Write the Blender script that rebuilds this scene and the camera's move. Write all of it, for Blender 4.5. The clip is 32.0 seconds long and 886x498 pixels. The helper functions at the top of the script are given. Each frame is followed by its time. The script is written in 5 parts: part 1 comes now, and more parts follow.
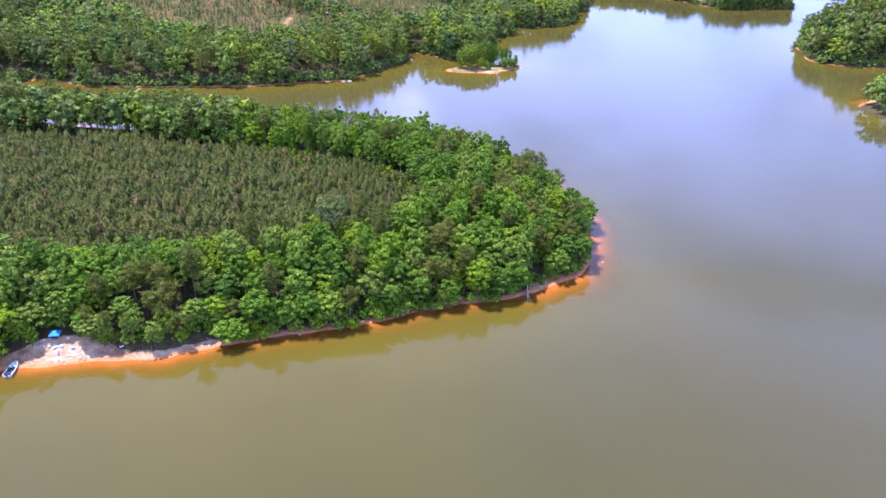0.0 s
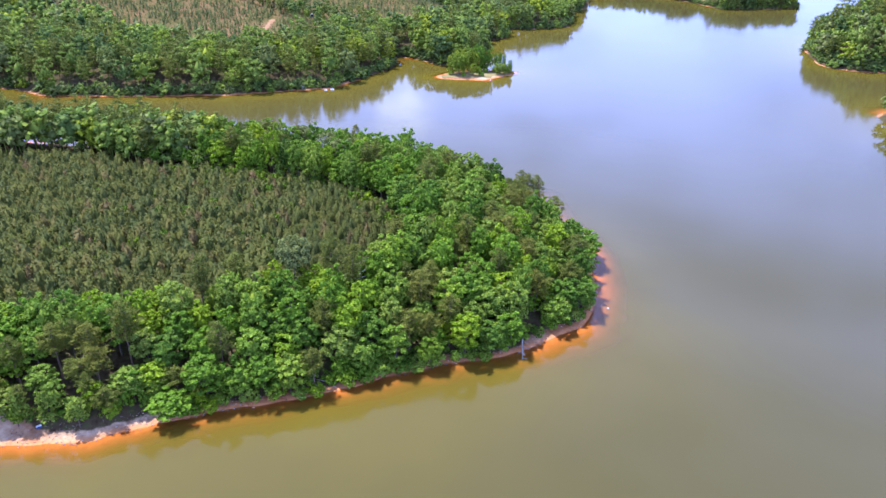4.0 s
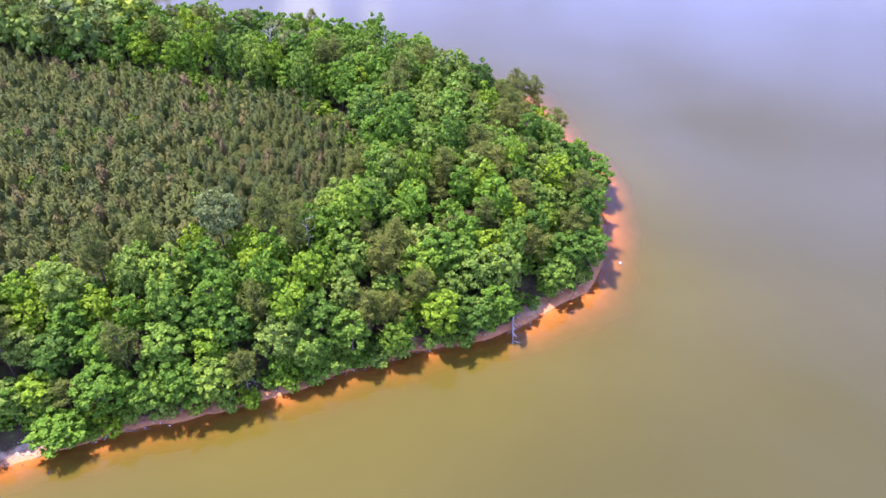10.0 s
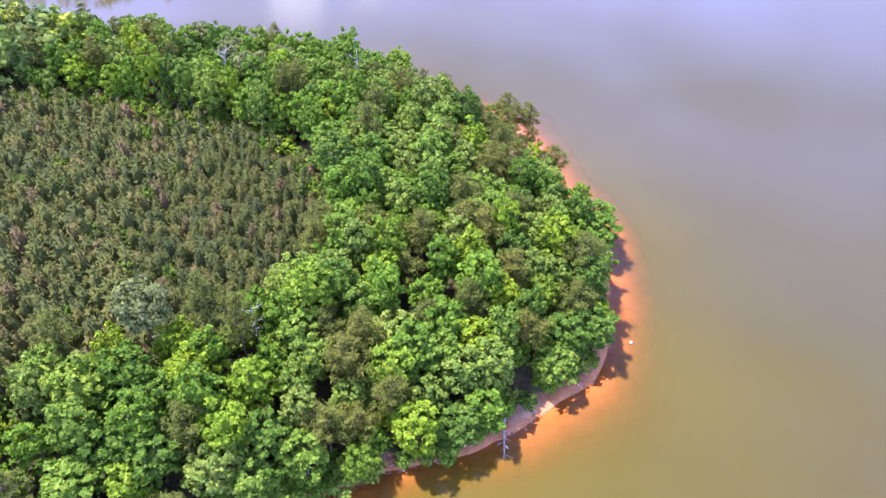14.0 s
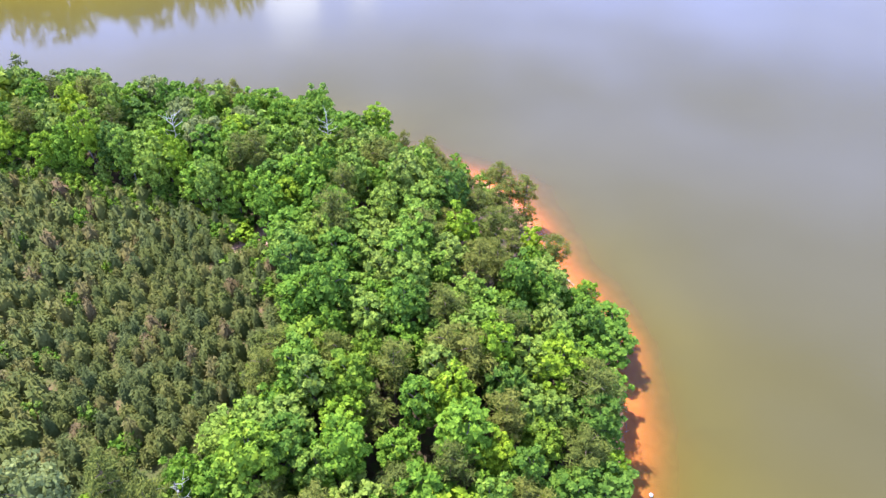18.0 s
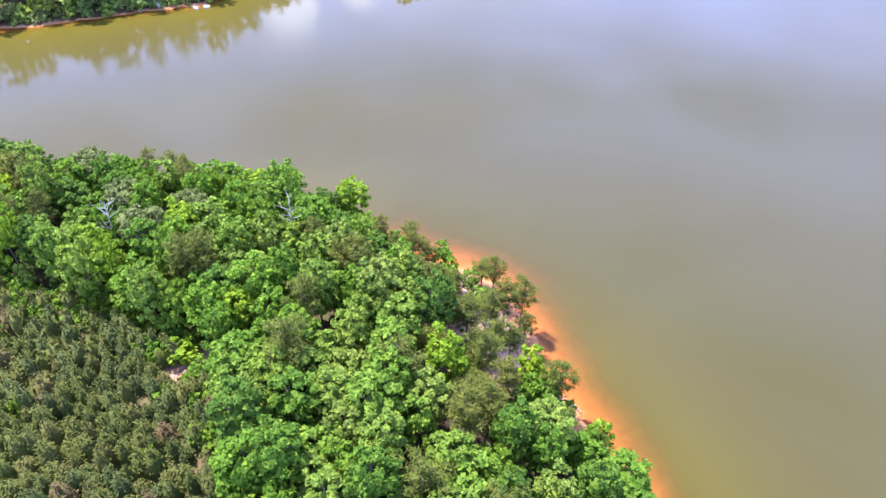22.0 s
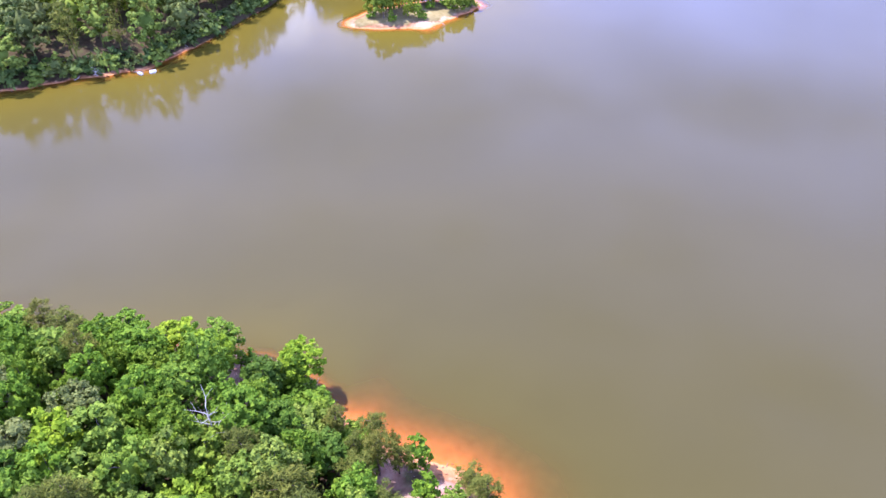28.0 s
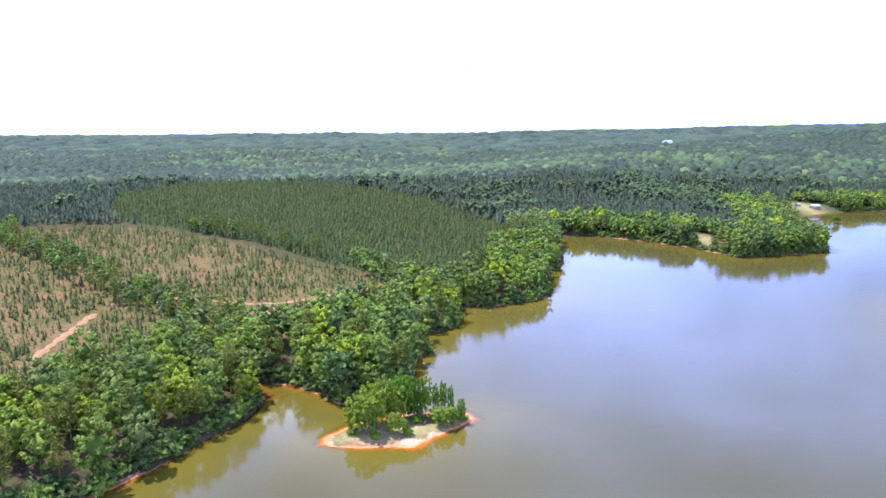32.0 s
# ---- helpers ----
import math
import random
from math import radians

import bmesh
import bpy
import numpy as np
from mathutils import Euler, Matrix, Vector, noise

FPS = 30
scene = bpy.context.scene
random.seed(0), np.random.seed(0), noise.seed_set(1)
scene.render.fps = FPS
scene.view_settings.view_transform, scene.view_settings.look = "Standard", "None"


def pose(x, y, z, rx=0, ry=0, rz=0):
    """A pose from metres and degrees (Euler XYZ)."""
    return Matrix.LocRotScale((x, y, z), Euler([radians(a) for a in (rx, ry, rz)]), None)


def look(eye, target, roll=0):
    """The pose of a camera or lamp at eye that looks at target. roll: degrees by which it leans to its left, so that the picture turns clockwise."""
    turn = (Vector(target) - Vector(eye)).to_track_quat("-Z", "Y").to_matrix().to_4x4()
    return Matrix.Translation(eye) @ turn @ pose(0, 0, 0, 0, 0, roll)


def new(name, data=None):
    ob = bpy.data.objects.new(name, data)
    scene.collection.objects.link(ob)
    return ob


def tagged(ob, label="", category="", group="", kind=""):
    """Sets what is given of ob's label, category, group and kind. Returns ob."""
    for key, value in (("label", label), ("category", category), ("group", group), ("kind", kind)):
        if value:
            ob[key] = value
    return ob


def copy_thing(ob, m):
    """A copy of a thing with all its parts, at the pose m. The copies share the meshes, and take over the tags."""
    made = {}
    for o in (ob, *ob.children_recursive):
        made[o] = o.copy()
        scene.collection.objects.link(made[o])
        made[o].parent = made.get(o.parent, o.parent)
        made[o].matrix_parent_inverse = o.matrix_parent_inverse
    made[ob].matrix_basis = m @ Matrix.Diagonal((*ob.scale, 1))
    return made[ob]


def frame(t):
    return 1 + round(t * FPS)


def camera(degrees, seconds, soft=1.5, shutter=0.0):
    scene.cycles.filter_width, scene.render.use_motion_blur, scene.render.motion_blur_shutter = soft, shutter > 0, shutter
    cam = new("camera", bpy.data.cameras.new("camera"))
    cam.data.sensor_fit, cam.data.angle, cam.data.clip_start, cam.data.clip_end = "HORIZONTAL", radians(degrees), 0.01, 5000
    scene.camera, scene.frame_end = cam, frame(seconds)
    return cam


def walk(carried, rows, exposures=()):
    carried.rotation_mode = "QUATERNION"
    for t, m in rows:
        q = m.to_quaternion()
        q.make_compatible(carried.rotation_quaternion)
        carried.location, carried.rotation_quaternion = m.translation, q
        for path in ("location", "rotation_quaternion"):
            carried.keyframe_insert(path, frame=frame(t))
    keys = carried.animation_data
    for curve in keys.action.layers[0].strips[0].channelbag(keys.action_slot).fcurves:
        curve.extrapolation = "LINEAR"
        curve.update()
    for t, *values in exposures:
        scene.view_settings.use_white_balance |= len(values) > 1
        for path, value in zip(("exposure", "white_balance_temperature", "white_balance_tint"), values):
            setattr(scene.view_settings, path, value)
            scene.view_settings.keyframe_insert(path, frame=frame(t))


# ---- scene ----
# ---- camera and its walk ----
cam = camera(64.0, 32.0, soft=1.5)
# seconds, x, y, height, heading, tilt below the horizon, roll
FLIGHT = (
    (0, 0.00, 0.00, 114.80, 0.001, 26.582, 1.175),
    (0.5, 0.47, 4.31, 114.72, 0.054, 26.619, 1.180),
    (1, 0.93, 8.61, 114.64, 0.095, 26.660, 1.187),
    (1.5, 1.41, 12.90, 114.56, 0.140, 26.695, 1.195),
    (2, 1.88, 17.20, 114.46, 0.181, 26.719, 1.204),
    (2.5, 2.37, 21.50, 114.35, 0.215, 26.746, 1.209),
    (3, 2.86, 25.82, 114.22, 0.247, 26.776, 1.211),
    (3.5, 3.35, 30.15, 114.10, 0.302, 26.800, 1.208),
    (4, 3.85, 34.49, 113.96, 0.349, 26.823, 1.199),
    (4.5, 4.35, 38.85, 113.83, 0.387, 26.845, 1.185),
    (5, 4.83, 43.21, 113.71, 0.416, 26.866, 1.164),
    (5.5, 5.31, 47.57, 113.58, 0.436, 26.886, 1.136),
    (6, 5.77, 51.92, 113.46, 0.446, 26.906, 1.101),
    (6.5, 6.23, 56.26, 113.35, 0.478, 26.927, 1.062),
    (7, 6.70, 60.58, 113.24, 0.515, 26.942, 1.025),
    (7.5, 7.18, 64.88, 113.13, 0.549, 26.951, 0.988),
    (8, 7.67, 69.14, 113.01, 0.588, 26.963, 0.949),
    (8.5, 8.18, 73.36, 112.90, 0.629, 26.971, 0.907),
    (9, 8.72, 77.56, 112.78, 0.699, 26.973, 0.864),
    (9.5, 9.28, 81.77, 112.66, 0.817, 32.242, 0.824),
    (10, 9.85, 86.04, 112.55, 0.937, 38.681, 0.795),
    (10.5, 10.38, 90.37, 112.44, 1.013, 40.544, 0.776),
    (11, 10.90, 94.75, 112.34, 1.056, 40.563, 0.766),
    (11.5, 11.41, 99.17, 112.25, 1.099, 40.583, 0.756),
    (12, 11.91, 103.63, 112.17, 1.179, 40.589, 0.736),
    (12.5, 12.40, 108.09, 112.08, 1.261, 40.598, 0.706),
    (13, 12.89, 112.55, 112.00, 1.329, 40.610, 0.671),
    (13.5, 13.38, 117.01, 111.92, 1.393, 40.617, 0.632),
    (14, 13.89, 121.45, 111.85, 1.458, 40.616, 0.591),
    (14.5, 14.40, 125.89, 111.78, 1.531, 40.605, 0.548),
    (15, 14.92, 130.33, 111.73, 1.582, 40.582, 0.506),
    (15.5, 15.44, 134.76, 111.68, 1.619, 40.551, 0.466),
    (16, 15.96, 139.17, 111.63, 1.646, 40.517, 0.430),
    (16.5, 16.49, 143.56, 111.58, 1.667, 40.486, 0.399),
    (17, 17.03, 147.92, 111.54, 1.690, 40.461, 0.374),
    (17.5, 17.57, 152.27, 111.49, 1.701, 40.432, 0.357),
    (18, 18.13, 156.59, 111.44, 1.706, 40.409, 0.349),
    (18.5, 18.69, 160.92, 111.39, 1.706, 40.371, 0.350),
    (19, 19.26, 165.26, 111.35, 1.702, 40.319, 0.352),
    (19.5, 19.82, 169.61, 111.30, 1.718, 40.256, 0.344),
    (20, 20.34, 173.95, 111.26, 1.724, 40.192, 0.316),
    (20.5, 20.84, 178.26, 111.21, 1.730, 40.144, 0.268),
    (21, 21.33, 182.58, 111.15, 1.751, 40.106, 0.209),
    (21.5, 21.84, 186.92, 111.09, 1.784, 40.061, 0.152),
    (22, 22.37, 191.28, 111.03, 1.799, 40.019, 0.099),
    (22.5, 22.89, 195.65, 110.98, 1.802, 39.977, 0.048),
    (23, 23.42, 200.05, 110.93, 1.832, 39.933, -0.005),
    (23.5, 23.91, 204.46, 110.89, 1.843, 39.887, -0.060),
    (24, 24.40, 208.87, 110.85, 1.851, 39.845, -0.117),
    (24.5, 24.90, 213.23, 110.81, 1.865, 39.818, -0.173),
    (25, 25.43, 217.57, 110.78, 1.881, 39.786, -0.228),
    (25.5, 25.96, 221.86, 110.75, 1.870, 39.750, -0.280),
    (26, 26.50, 226.10, 110.72, 1.874, 39.706, -0.334),
    (26.5, 27.03, 230.31, 110.69, 1.889, 39.656, -0.388),
    (27, 27.53, 234.50, 110.66, 1.911, 39.603, -0.440),
    (27.5, 27.99, 238.67, 110.62, 1.937, 39.548, -0.488),
    (28, 28.40, 242.86, 110.58, 1.963, 39.492, -0.531),
    (28.5, 28.77, 247.05, 110.54, 2.007, 39.439, -0.569),
    (29, 29.10, 251.24, 110.49, 2.043, 39.394, -0.595),
    (29.5, 29.43, 255.45, 110.45, 2.104, 39.344, -0.614),
    (30, 29.78, 259.68, 110.40, 2.236, 34.783, -0.624),
    (30.5, 30.17, 263.93, 110.36, 2.427, 28.268, -0.625),
    (31, 30.59, 268.19, 110.31, 2.600, 21.756, -0.608),
    (31.5, 31.03, 272.48, 110.26, 2.755, 15.244, -0.576),
    (32, 31.49, 276.76, 110.21, 2.911, 9.399, -0.536),
)


def aim(x, y, z, heading, tilt, roll):
    h, p = radians(heading), radians(tilt)
    ahead = Vector((math.sin(h) * math.cos(p), math.cos(h) * math.cos(p), -math.sin(p)))
    eye = Vector((x, y, z))
    return look(eye, eye + ahead * 50, roll)


walk(cam, [(row[0], aim(*row[1:])) for row in FLIGHT], exposures=((0.0, 0.56, 5450, 20), (3.0, 0.56, 5380, 17), (6.0, 0.65, 5450, 17), (9.0, 0.72, 5450, 21), (10.6, 0.93, 5420, 35), (14.0, 0.99, 5430, 34), (18.0, 1.06, 5500, 19), (25.0, 1.01, 5480, 20), (28.0, 0.87, 5400, 31), (29.5, 0.88, 5390, 30), (30.4, 0.78, 5380, 22), (31.0, 0.77, 5120, 15), (32.0, 0.62, 5480, 14)))

# ---- world and sun ----
SUN_AZ, SUN_EL = radians(-50), radians(63)      # from the north-west, high
world = bpy.data.worlds.new("sky_world")
scene.world = world
world.use_nodes = True
wn, wl = world.node_tree.nodes, world.node_tree.links
wn.clear()
w_out, w_bg = wn.new("ShaderNodeOutputWorld"), wn.new("ShaderNodeBackground")
sky = wn.new("ShaderNodeTexSky")
sky.sky_type, sky.sun_disc, sky.sun_elevation, sky.sun_rotation = "NISHITA", False, SUN_EL, SUN_AZ
sky.air_density, sky.dust_density, sky.ozone_density = 1.0, 0.6, 3.0
w_co, w_map = wn.new("ShaderNodeTexCoord"), wn.new("ShaderNodeMapping")
w_map.inputs["Scale"].default_value = (1.0, 1.0, 3.2)
w_noise = wn.new("ShaderNodeTexNoise")
w_noise.inputs["Scale"].default_value, w_noise.inputs["Detail"].default_value, w_noise.inputs["Roughness"].default_value = 2.3, 7.0, 0.55
w_ramp = wn.new("ShaderNodeValToRGB")
w_ramp.color_ramp.elements[0].position, w_ramp.color_ramp.elements[1].position = 0.37, 0.57
w_ramp.color_ramp.elements[0].color = (0.40, 0.40, 0.40, 1)
w_mix = wn.new("ShaderNodeMix")
w_mix.data_type = "RGBA"
w_mix.inputs["B"].default_value = (8.7, 10.8, 20.8, 1)
w_sep, w_low, w_max = wn.new("ShaderNodeSeparateXYZ"), wn.new("ShaderNodeMapRange"), wn.new("ShaderNodeMath")
w_low.inputs["From Min"].default_value, w_low.inputs["From Max"].default_value = 0.28, 1.0
w_low.inputs["To Min"].default_value, w_low.inputs["To Max"].default_value = 1.0, 0.05
w_low.interpolation_type = "SMOOTHSTEP"
w_max.operation = "MULTIPLY"
w_dim = wn.new("ShaderNodeMix")
w_dim.data_type, w_dim.blend_type = "RGBA", "MULTIPLY"
w_dim.inputs["Factor"].default_value, w_dim.inputs["B"].default_value = 1.0, (0.5, 0.52, 0.58, 1)
wl.new(w_co.outputs["Generated"], w_map.inputs["Vector"])
wl.new(w_map.outputs["Vector"], w_noise.inputs["Vector"])
wl.new(w_noise.outputs["Fac"], w_ramp.inputs["Fac"])
wl.new(w_co.outputs["Generated"], w_sep.inputs["Vector"])
wl.new(w_sep.outputs["Z"], w_low.inputs["Value"])
wl.new(w_low.outputs["Result"], w_max.inputs[0])
wl.new(w_ramp.outputs["Color"], w_max.inputs[1])
wl.new(w_max.outputs["Value"], w_mix.inputs["Factor"])
wl.new(sky.outputs["Color"], w_dim.inputs["A"])
wl.new(w_dim.outputs["Result"], w_mix.inputs["A"])
# small bright cumulus low over the cove, ragged at the edge
w_rag = wn.new("ShaderNodeTexNoise")
w_rag.inputs["Scale"].default_value, w_rag.inputs["Detail"].default_value, w_rag.inputs["Roughness"].default_value = 14.0, 6.0, 0.6
wl.new(w_co.outputs["Generated"], w_rag.inputs["Vector"])
w_last = w_mix.outputs["Result"]
for az, el, wide, tall in ((-10.5, 20.6, 2.1, 1.6), (-3.0, 16.0, 2.6, 1.3), (-5.0, 20.2, 1.2, 0.9)):
    a, e = radians(az), radians(el)
    turn = wn.new("ShaderNodeMapping")
    turn.vector_type = "TEXTURE"
    turn.inputs["Location"].default_value = (math.sin(a) * math.cos(e), math.cos(a) * math.cos(e), math.sin(e))
    turn.inputs["Rotation"].default_value = (0, 0, -a)
    turn.inputs["Scale"].default_value = (radians(wide), 0.3, radians(tall))
    far_off = wn.new("ShaderNodeVectorMath")
    far_off.operation = "LENGTH"
    edge = wn.new("ShaderNodeMath")
    edge.operation = "MULTIPLY_ADD"
    edge.inputs[1].default_value = -2.4
    puff = wn.new("ShaderNodeMapRange")
    puff.interpolation_type = "SMOOTHSTEP"
    puff.inputs["From Min"].default_value, puff.inputs["From Max"].default_value = 0.30, -0.60
    w_cloud = wn.new("ShaderNodeMix")
    w_cloud.data_type = "RGBA"
    w_cloud.inputs["B"].default_value = (17.5, 18.5, 23.0, 1)
    wl.new(w_co.outputs["Generated"], turn.inputs["Vector"])
    wl.new(turn.outputs["Vector"], far_off.inputs[0])
    wl.new(w_rag.outputs["Fac"], edge.inputs[0])
    wl.new(far_off.outputs["Value"], edge.inputs[2])
    wl.new(edge.outputs["Value"], puff.inputs["Value"])
    wl.new(puff.outputs["Result"], w_cloud.inputs["Factor"])
    wl.new(w_last, w_cloud.inputs["A"])
    w_last = w_cloud.outputs["Result"]
wl.new(w_last, w_bg.inputs["Color"])
w_bg.inputs["Strength"].default_value = 0.15
wl.new(w_bg.outputs["Background"], w_out.inputs["Surface"])

sun_data = bpy.data.lights.new("sun", "SUN")
sun_data.energy, sun_data.angle, sun_data.color = 5.0, radians(0.6), (1.0, 0.965, 0.90)
sun = new("sun", sun_data)
sun.matrix_world = look((math.sin(SUN_AZ) * math.cos(SUN_EL) * 300, math.cos(SUN_AZ) * math.cos(SUN_EL) * 300, 300 * math.sin(SUN_EL)), (0, 0, 0))


# ---- materials ----
def material(name):
    m = bpy.data.materials.new(name)
    m.use_nodes = True
    t = m.node_tree
    return m, t, t.nodes["Principled BSDF"], t.nodes["Material Output"]


def node(t, kind, **values):
    n = t.nodes.new(kind)
    for k, v in values.items():
        n.inputs[k.replace("_", " ")].default_value = v
    return n


def ramp(t, fac, *stops):
    r = t.nodes.new("ShaderNodeValToRGB")
    e = r.color_ramp.elements
    while len(e) < len(stops):
        e.new(0.5)
    for el, (p, c) in zip(e, stops):
        el.position, el.color = p, (*c, 1)
    t.links.new(fac, r.inputs["Fac"])
    return r.outputs["Color"]


def mixed(t, fac, a, b, blend="MIX"):
    m = t.nodes.new("ShaderNodeMix")
    m.data_type, m.blend_type = "RGBA", blend
    for key, v in (("Factor", fac), ("A", a), ("B", b)):
        if isinstance(v, (int, float)):
            m.inputs[key].default_value = v
        elif isinstance(v, tuple):
            m.inputs[key].default_value = (*v, 1)
        else:
            t.links.new(v, m.inputs[key])
    return m.outputs["Result"]


def noise_of(t, scale, detail=3.0, rough=0.5, coords=None):
    n = node(t, "ShaderNodeTexNoise", Scale=scale, Detail=detail, Roughness=rough)
    if coords is None:
        coords = t.nodes.new("ShaderNodeNewGeometry").outputs["Position"]
    t.links.new(coords, n.inputs["Vector"])
    return n.outputs["Fac"]


def math_of(t, op, a, b=0.5, c=0.5):
    n = t.nodes.new("ShaderNodeMath")
    n.operation = op
    for i, v in enumerate((a, b, c)):
        if isinstance(v, (int, float)):
            n.inputs[i].default_value = v
        else:
            t.links.new(v, n.inputs[i])
    return n.outputs["Value"]


def bumped(t, bsdf, height, strength, distance):
    b = node(t, "ShaderNodeBump", Strength=strength, Distance=distance)
    t.links.new(height, b.inputs["Height"])
    t.links.new(b.outputs["Normal"], bsdf.inputs["Normal"])


def leaf_material(name, stops, source, translucent=0.24, lift=0.18, spread=0.88):
    """Leaves: one tint for each tree, a finer one for each spray of leaves, part of the light let through."""
    m, t, bsdf, out = material(name)
    if source == "object":
        tint = t.nodes.new("ShaderNodeObjectInfo").outputs["Random"]
    else:
        a = t.nodes.new("ShaderNodeAttribute")
        a.attribute_name = "tint"
        tint = a.outputs["Fac"]
    isle = t.nodes.new("ShaderNodeNewGeometry").outputs["Random Per Island"]
    colour = ramp(t, tint, *stops)
    value = math_of(t, "MULTIPLY_ADD", isle, spread, 1.06 - spread / 2)
    hsv = node(t, "ShaderNodeHueSaturation")
    t.links.new(colour, hsv.inputs["Color"])
    t.links.new(value, hsv.inputs["Value"])
    t.links.new(math_of(t, "MULTIPLY_ADD", isle, -0.03, 0.515), hsv.inputs["Hue"])
    soft = t.nodes.new("ShaderNodeVectorMath")
    soft.operation = "MULTIPLY_ADD"
    soft.inputs[1].default_value, soft.inputs[2].default_value = (1 - lift,) * 3, (0, 0, lift)
    t.links.new(t.nodes.new("ShaderNodeNewGeometry").outputs["Normal"], soft.inputs[0])
    unit_n = t.nodes.new("ShaderNodeVectorMath")
    unit_n.operation = "NORMALIZE"
    t.links.new(soft.outputs["Vector"], unit_n.inputs[0])
    t.links.new(unit_n.outputs["Vector"], bsdf.inputs["Normal"])
    bsdf.inputs["Roughness"].default_value = 0.6
    bsdf.inputs["Specular IOR Level"].default_value = 0.06
    t.links.new(hsv.outputs["Color"], bsdf.inputs["Base Color"])
    tr = t.nodes.new("ShaderNodeBsdfTranslucent")
    t.links.new(hsv.outputs["Color"], tr.inputs["Color"])
    mix = t.nodes.new("ShaderNodeMixShader")
    mix.inputs["Fac"].default_value = translucent
    t.links.new(bsdf.outputs["BSDF"], mix.inputs[1])
    t.links.new(tr.outputs["BSDF"], mix.inputs[2])
    t.links.new(mix.outputs["Shader"], out.inputs["Surface"])
    return m


BROAD = ((0.0, (0.086, 0.148, 0.018)), (0.20, (0.120, 0.209, 0.017)), (0.42, (0.152, 0.254, 0.017)), (0.56, (0.184, 0.245, 0.033)), (0.66, (0.160, 0.258, 0.022)), (0.80, (0.206, 0.260, 0.037)), (0.90, (0.193, 0.292, 0.015)), (1.0, (0.232, 0.308, 0.012)))
PINE = ((0.0, (0.106, 0.124, 0.020)), (0.5, (0.134, 0.151, 0.022)), (1.0, (0.163, 0.165, 0.024)))
YOUNG = ((0.0, (0.088, 0.104, 0.026)), (0.35, (0.110, 0.120, 0.025)), (0.60, (0.124, 0.133, 0.025)), (0.80, (0.140, 0.140, 0.027)), (0.95, (0.150, 0.134, 0.032)), (1.0, (0.165, 0.112, 0.044)))
MIXED = ((0.0, (0.087, 0.134, 0.034)), (0.25, (0.127, 0.181, 0.036)), (0.38, (0.167, 0.179, 0.051)), (0.50, (0.161, 0.222, 0.032)), (0.72, (0.188, 0.248, 0.036)), (0.90, (0.217, 0.280, 0.025)), (1.0, (0.257, 0.305, 0.020)))
# far leaves: aerial haze painted in as a bluer, greyer green
HAZED = ((0.0, (0.064, 0.081, 0.050)), (0.45, (0.095, 0.122, 0.060)), (0.7, (0.125, 0.169, 0.066)), (1.0, (0.161, 0.208, 0.070)))
leaf_broad, leaf_broad_far = leaf_material("broad_leaves", BROAD, "object"), leaf_material("broad_leaves_far", MIXED, "attribute")
leaf_hazed = leaf_material("hazed_leaves", HAZED, "attribute", 0.3, 0.7, 0.45)
leaf_pine, leaf_pine_far = leaf_material("pine_needles", PINE, "object", 0.22, 0.5), leaf_material("pine_needles_far", PINE, "attribute", 0.22, 0.4)
leaf_young, leaf_young_far = leaf_material("young_pine_needles", YOUNG, "object", 0.20, 0.62, 0.40), leaf_material("young_pine_needles_far", YOUNG, "attribute", 0.20, 0.62, 0.40)
HILL = ((0.0, (0.062, 0.080, 0.020)), (0.6, (0.092, 0.108, 0.026)), (1.0, (0.150, 0.150, 0.040)))
leaf_hill = leaf_material("hill_pine_needles", HILL, "attribute", 0.22, 0.6, 0.5)
leaf_pale = leaf_material("pale_leaves", ((0.0, (0.175, 0.200, 0.050)), (1.0, (0.195, 0.215, 0.058))), "object")
leaf_isle = leaf_material("willow_leaves", ((0.0, (0.200, 0.280, 0.030)), (1.0, (0.265, 0.325, 0.026))), "object", 0.42, 0.5)
leaf_lime = leaf_material("lime_leaves", ((0.0, (0.130, 0.225, 0.018)), (1.0, (0.178, 0.255, 0.018))), "object", 0.30)


def bark_material(name, dark, light):
    m, t, bsdf, out = material(name)
    co = t.nodes.new("ShaderNodeTexCoord").outputs["Object"]
    n = noise_of(t, 3.0, 6.0, 0.65, co)
    t.links.new(ramp(t, n, (0.3, dark), (0.7, light)), bsdf.inputs["Base Color"])
    bsdf.inputs["Roughness"].default_value = 0.9
    bumped(t, bsdf, n, 0.6, 0.05)
    return m


bark = bark_material("bark", (0.06, 0.045, 0.035), (0.17, 0.13, 0.10))
bark_pine = bark_material("pine_bark", (0.09, 0.055, 0.04), (0.24, 0.15, 0.10))
bark_drift = bark_material("drift_bark", (0.10, 0.075, 0.06), (0.42, 0.34, 0.28))
bark_dead = bark_material("bleached_wood", (0.30, 0.26, 0.21), (0.60, 0.54, 0.46))


def plain(name, colour, rough=0.5, metal=0.0, spread=0.12, scale=4.0, coat=0.0):
    """Paint, cloth, plastic or metal with a little dirt and grain."""
    m, t, bsdf, out = material(name)
    co = t.nodes.new("ShaderNodeTexCoord").outputs["Object"]
    n = noise_of(t, scale, 5.0, 0.6, co)
    lo = tuple(c * (1 - spread) for c in colour)
    hi = tuple(min(1.0, c * (1 + spread)) for c in colour)
    t.links.new(ramp(t, n, (0.3, lo), (0.7, hi)), bsdf.inputs["Base Color"])
    t.links.new(math_of(t, "MULTIPLY_ADD", n, 0.2, max(rough - 0.1, 0.02)), bsdf.inputs["Roughness"])
    bsdf.inputs["Metallic"].default_value, bsdf.inputs["Coat Weight"].default_value = metal, coat
    return m


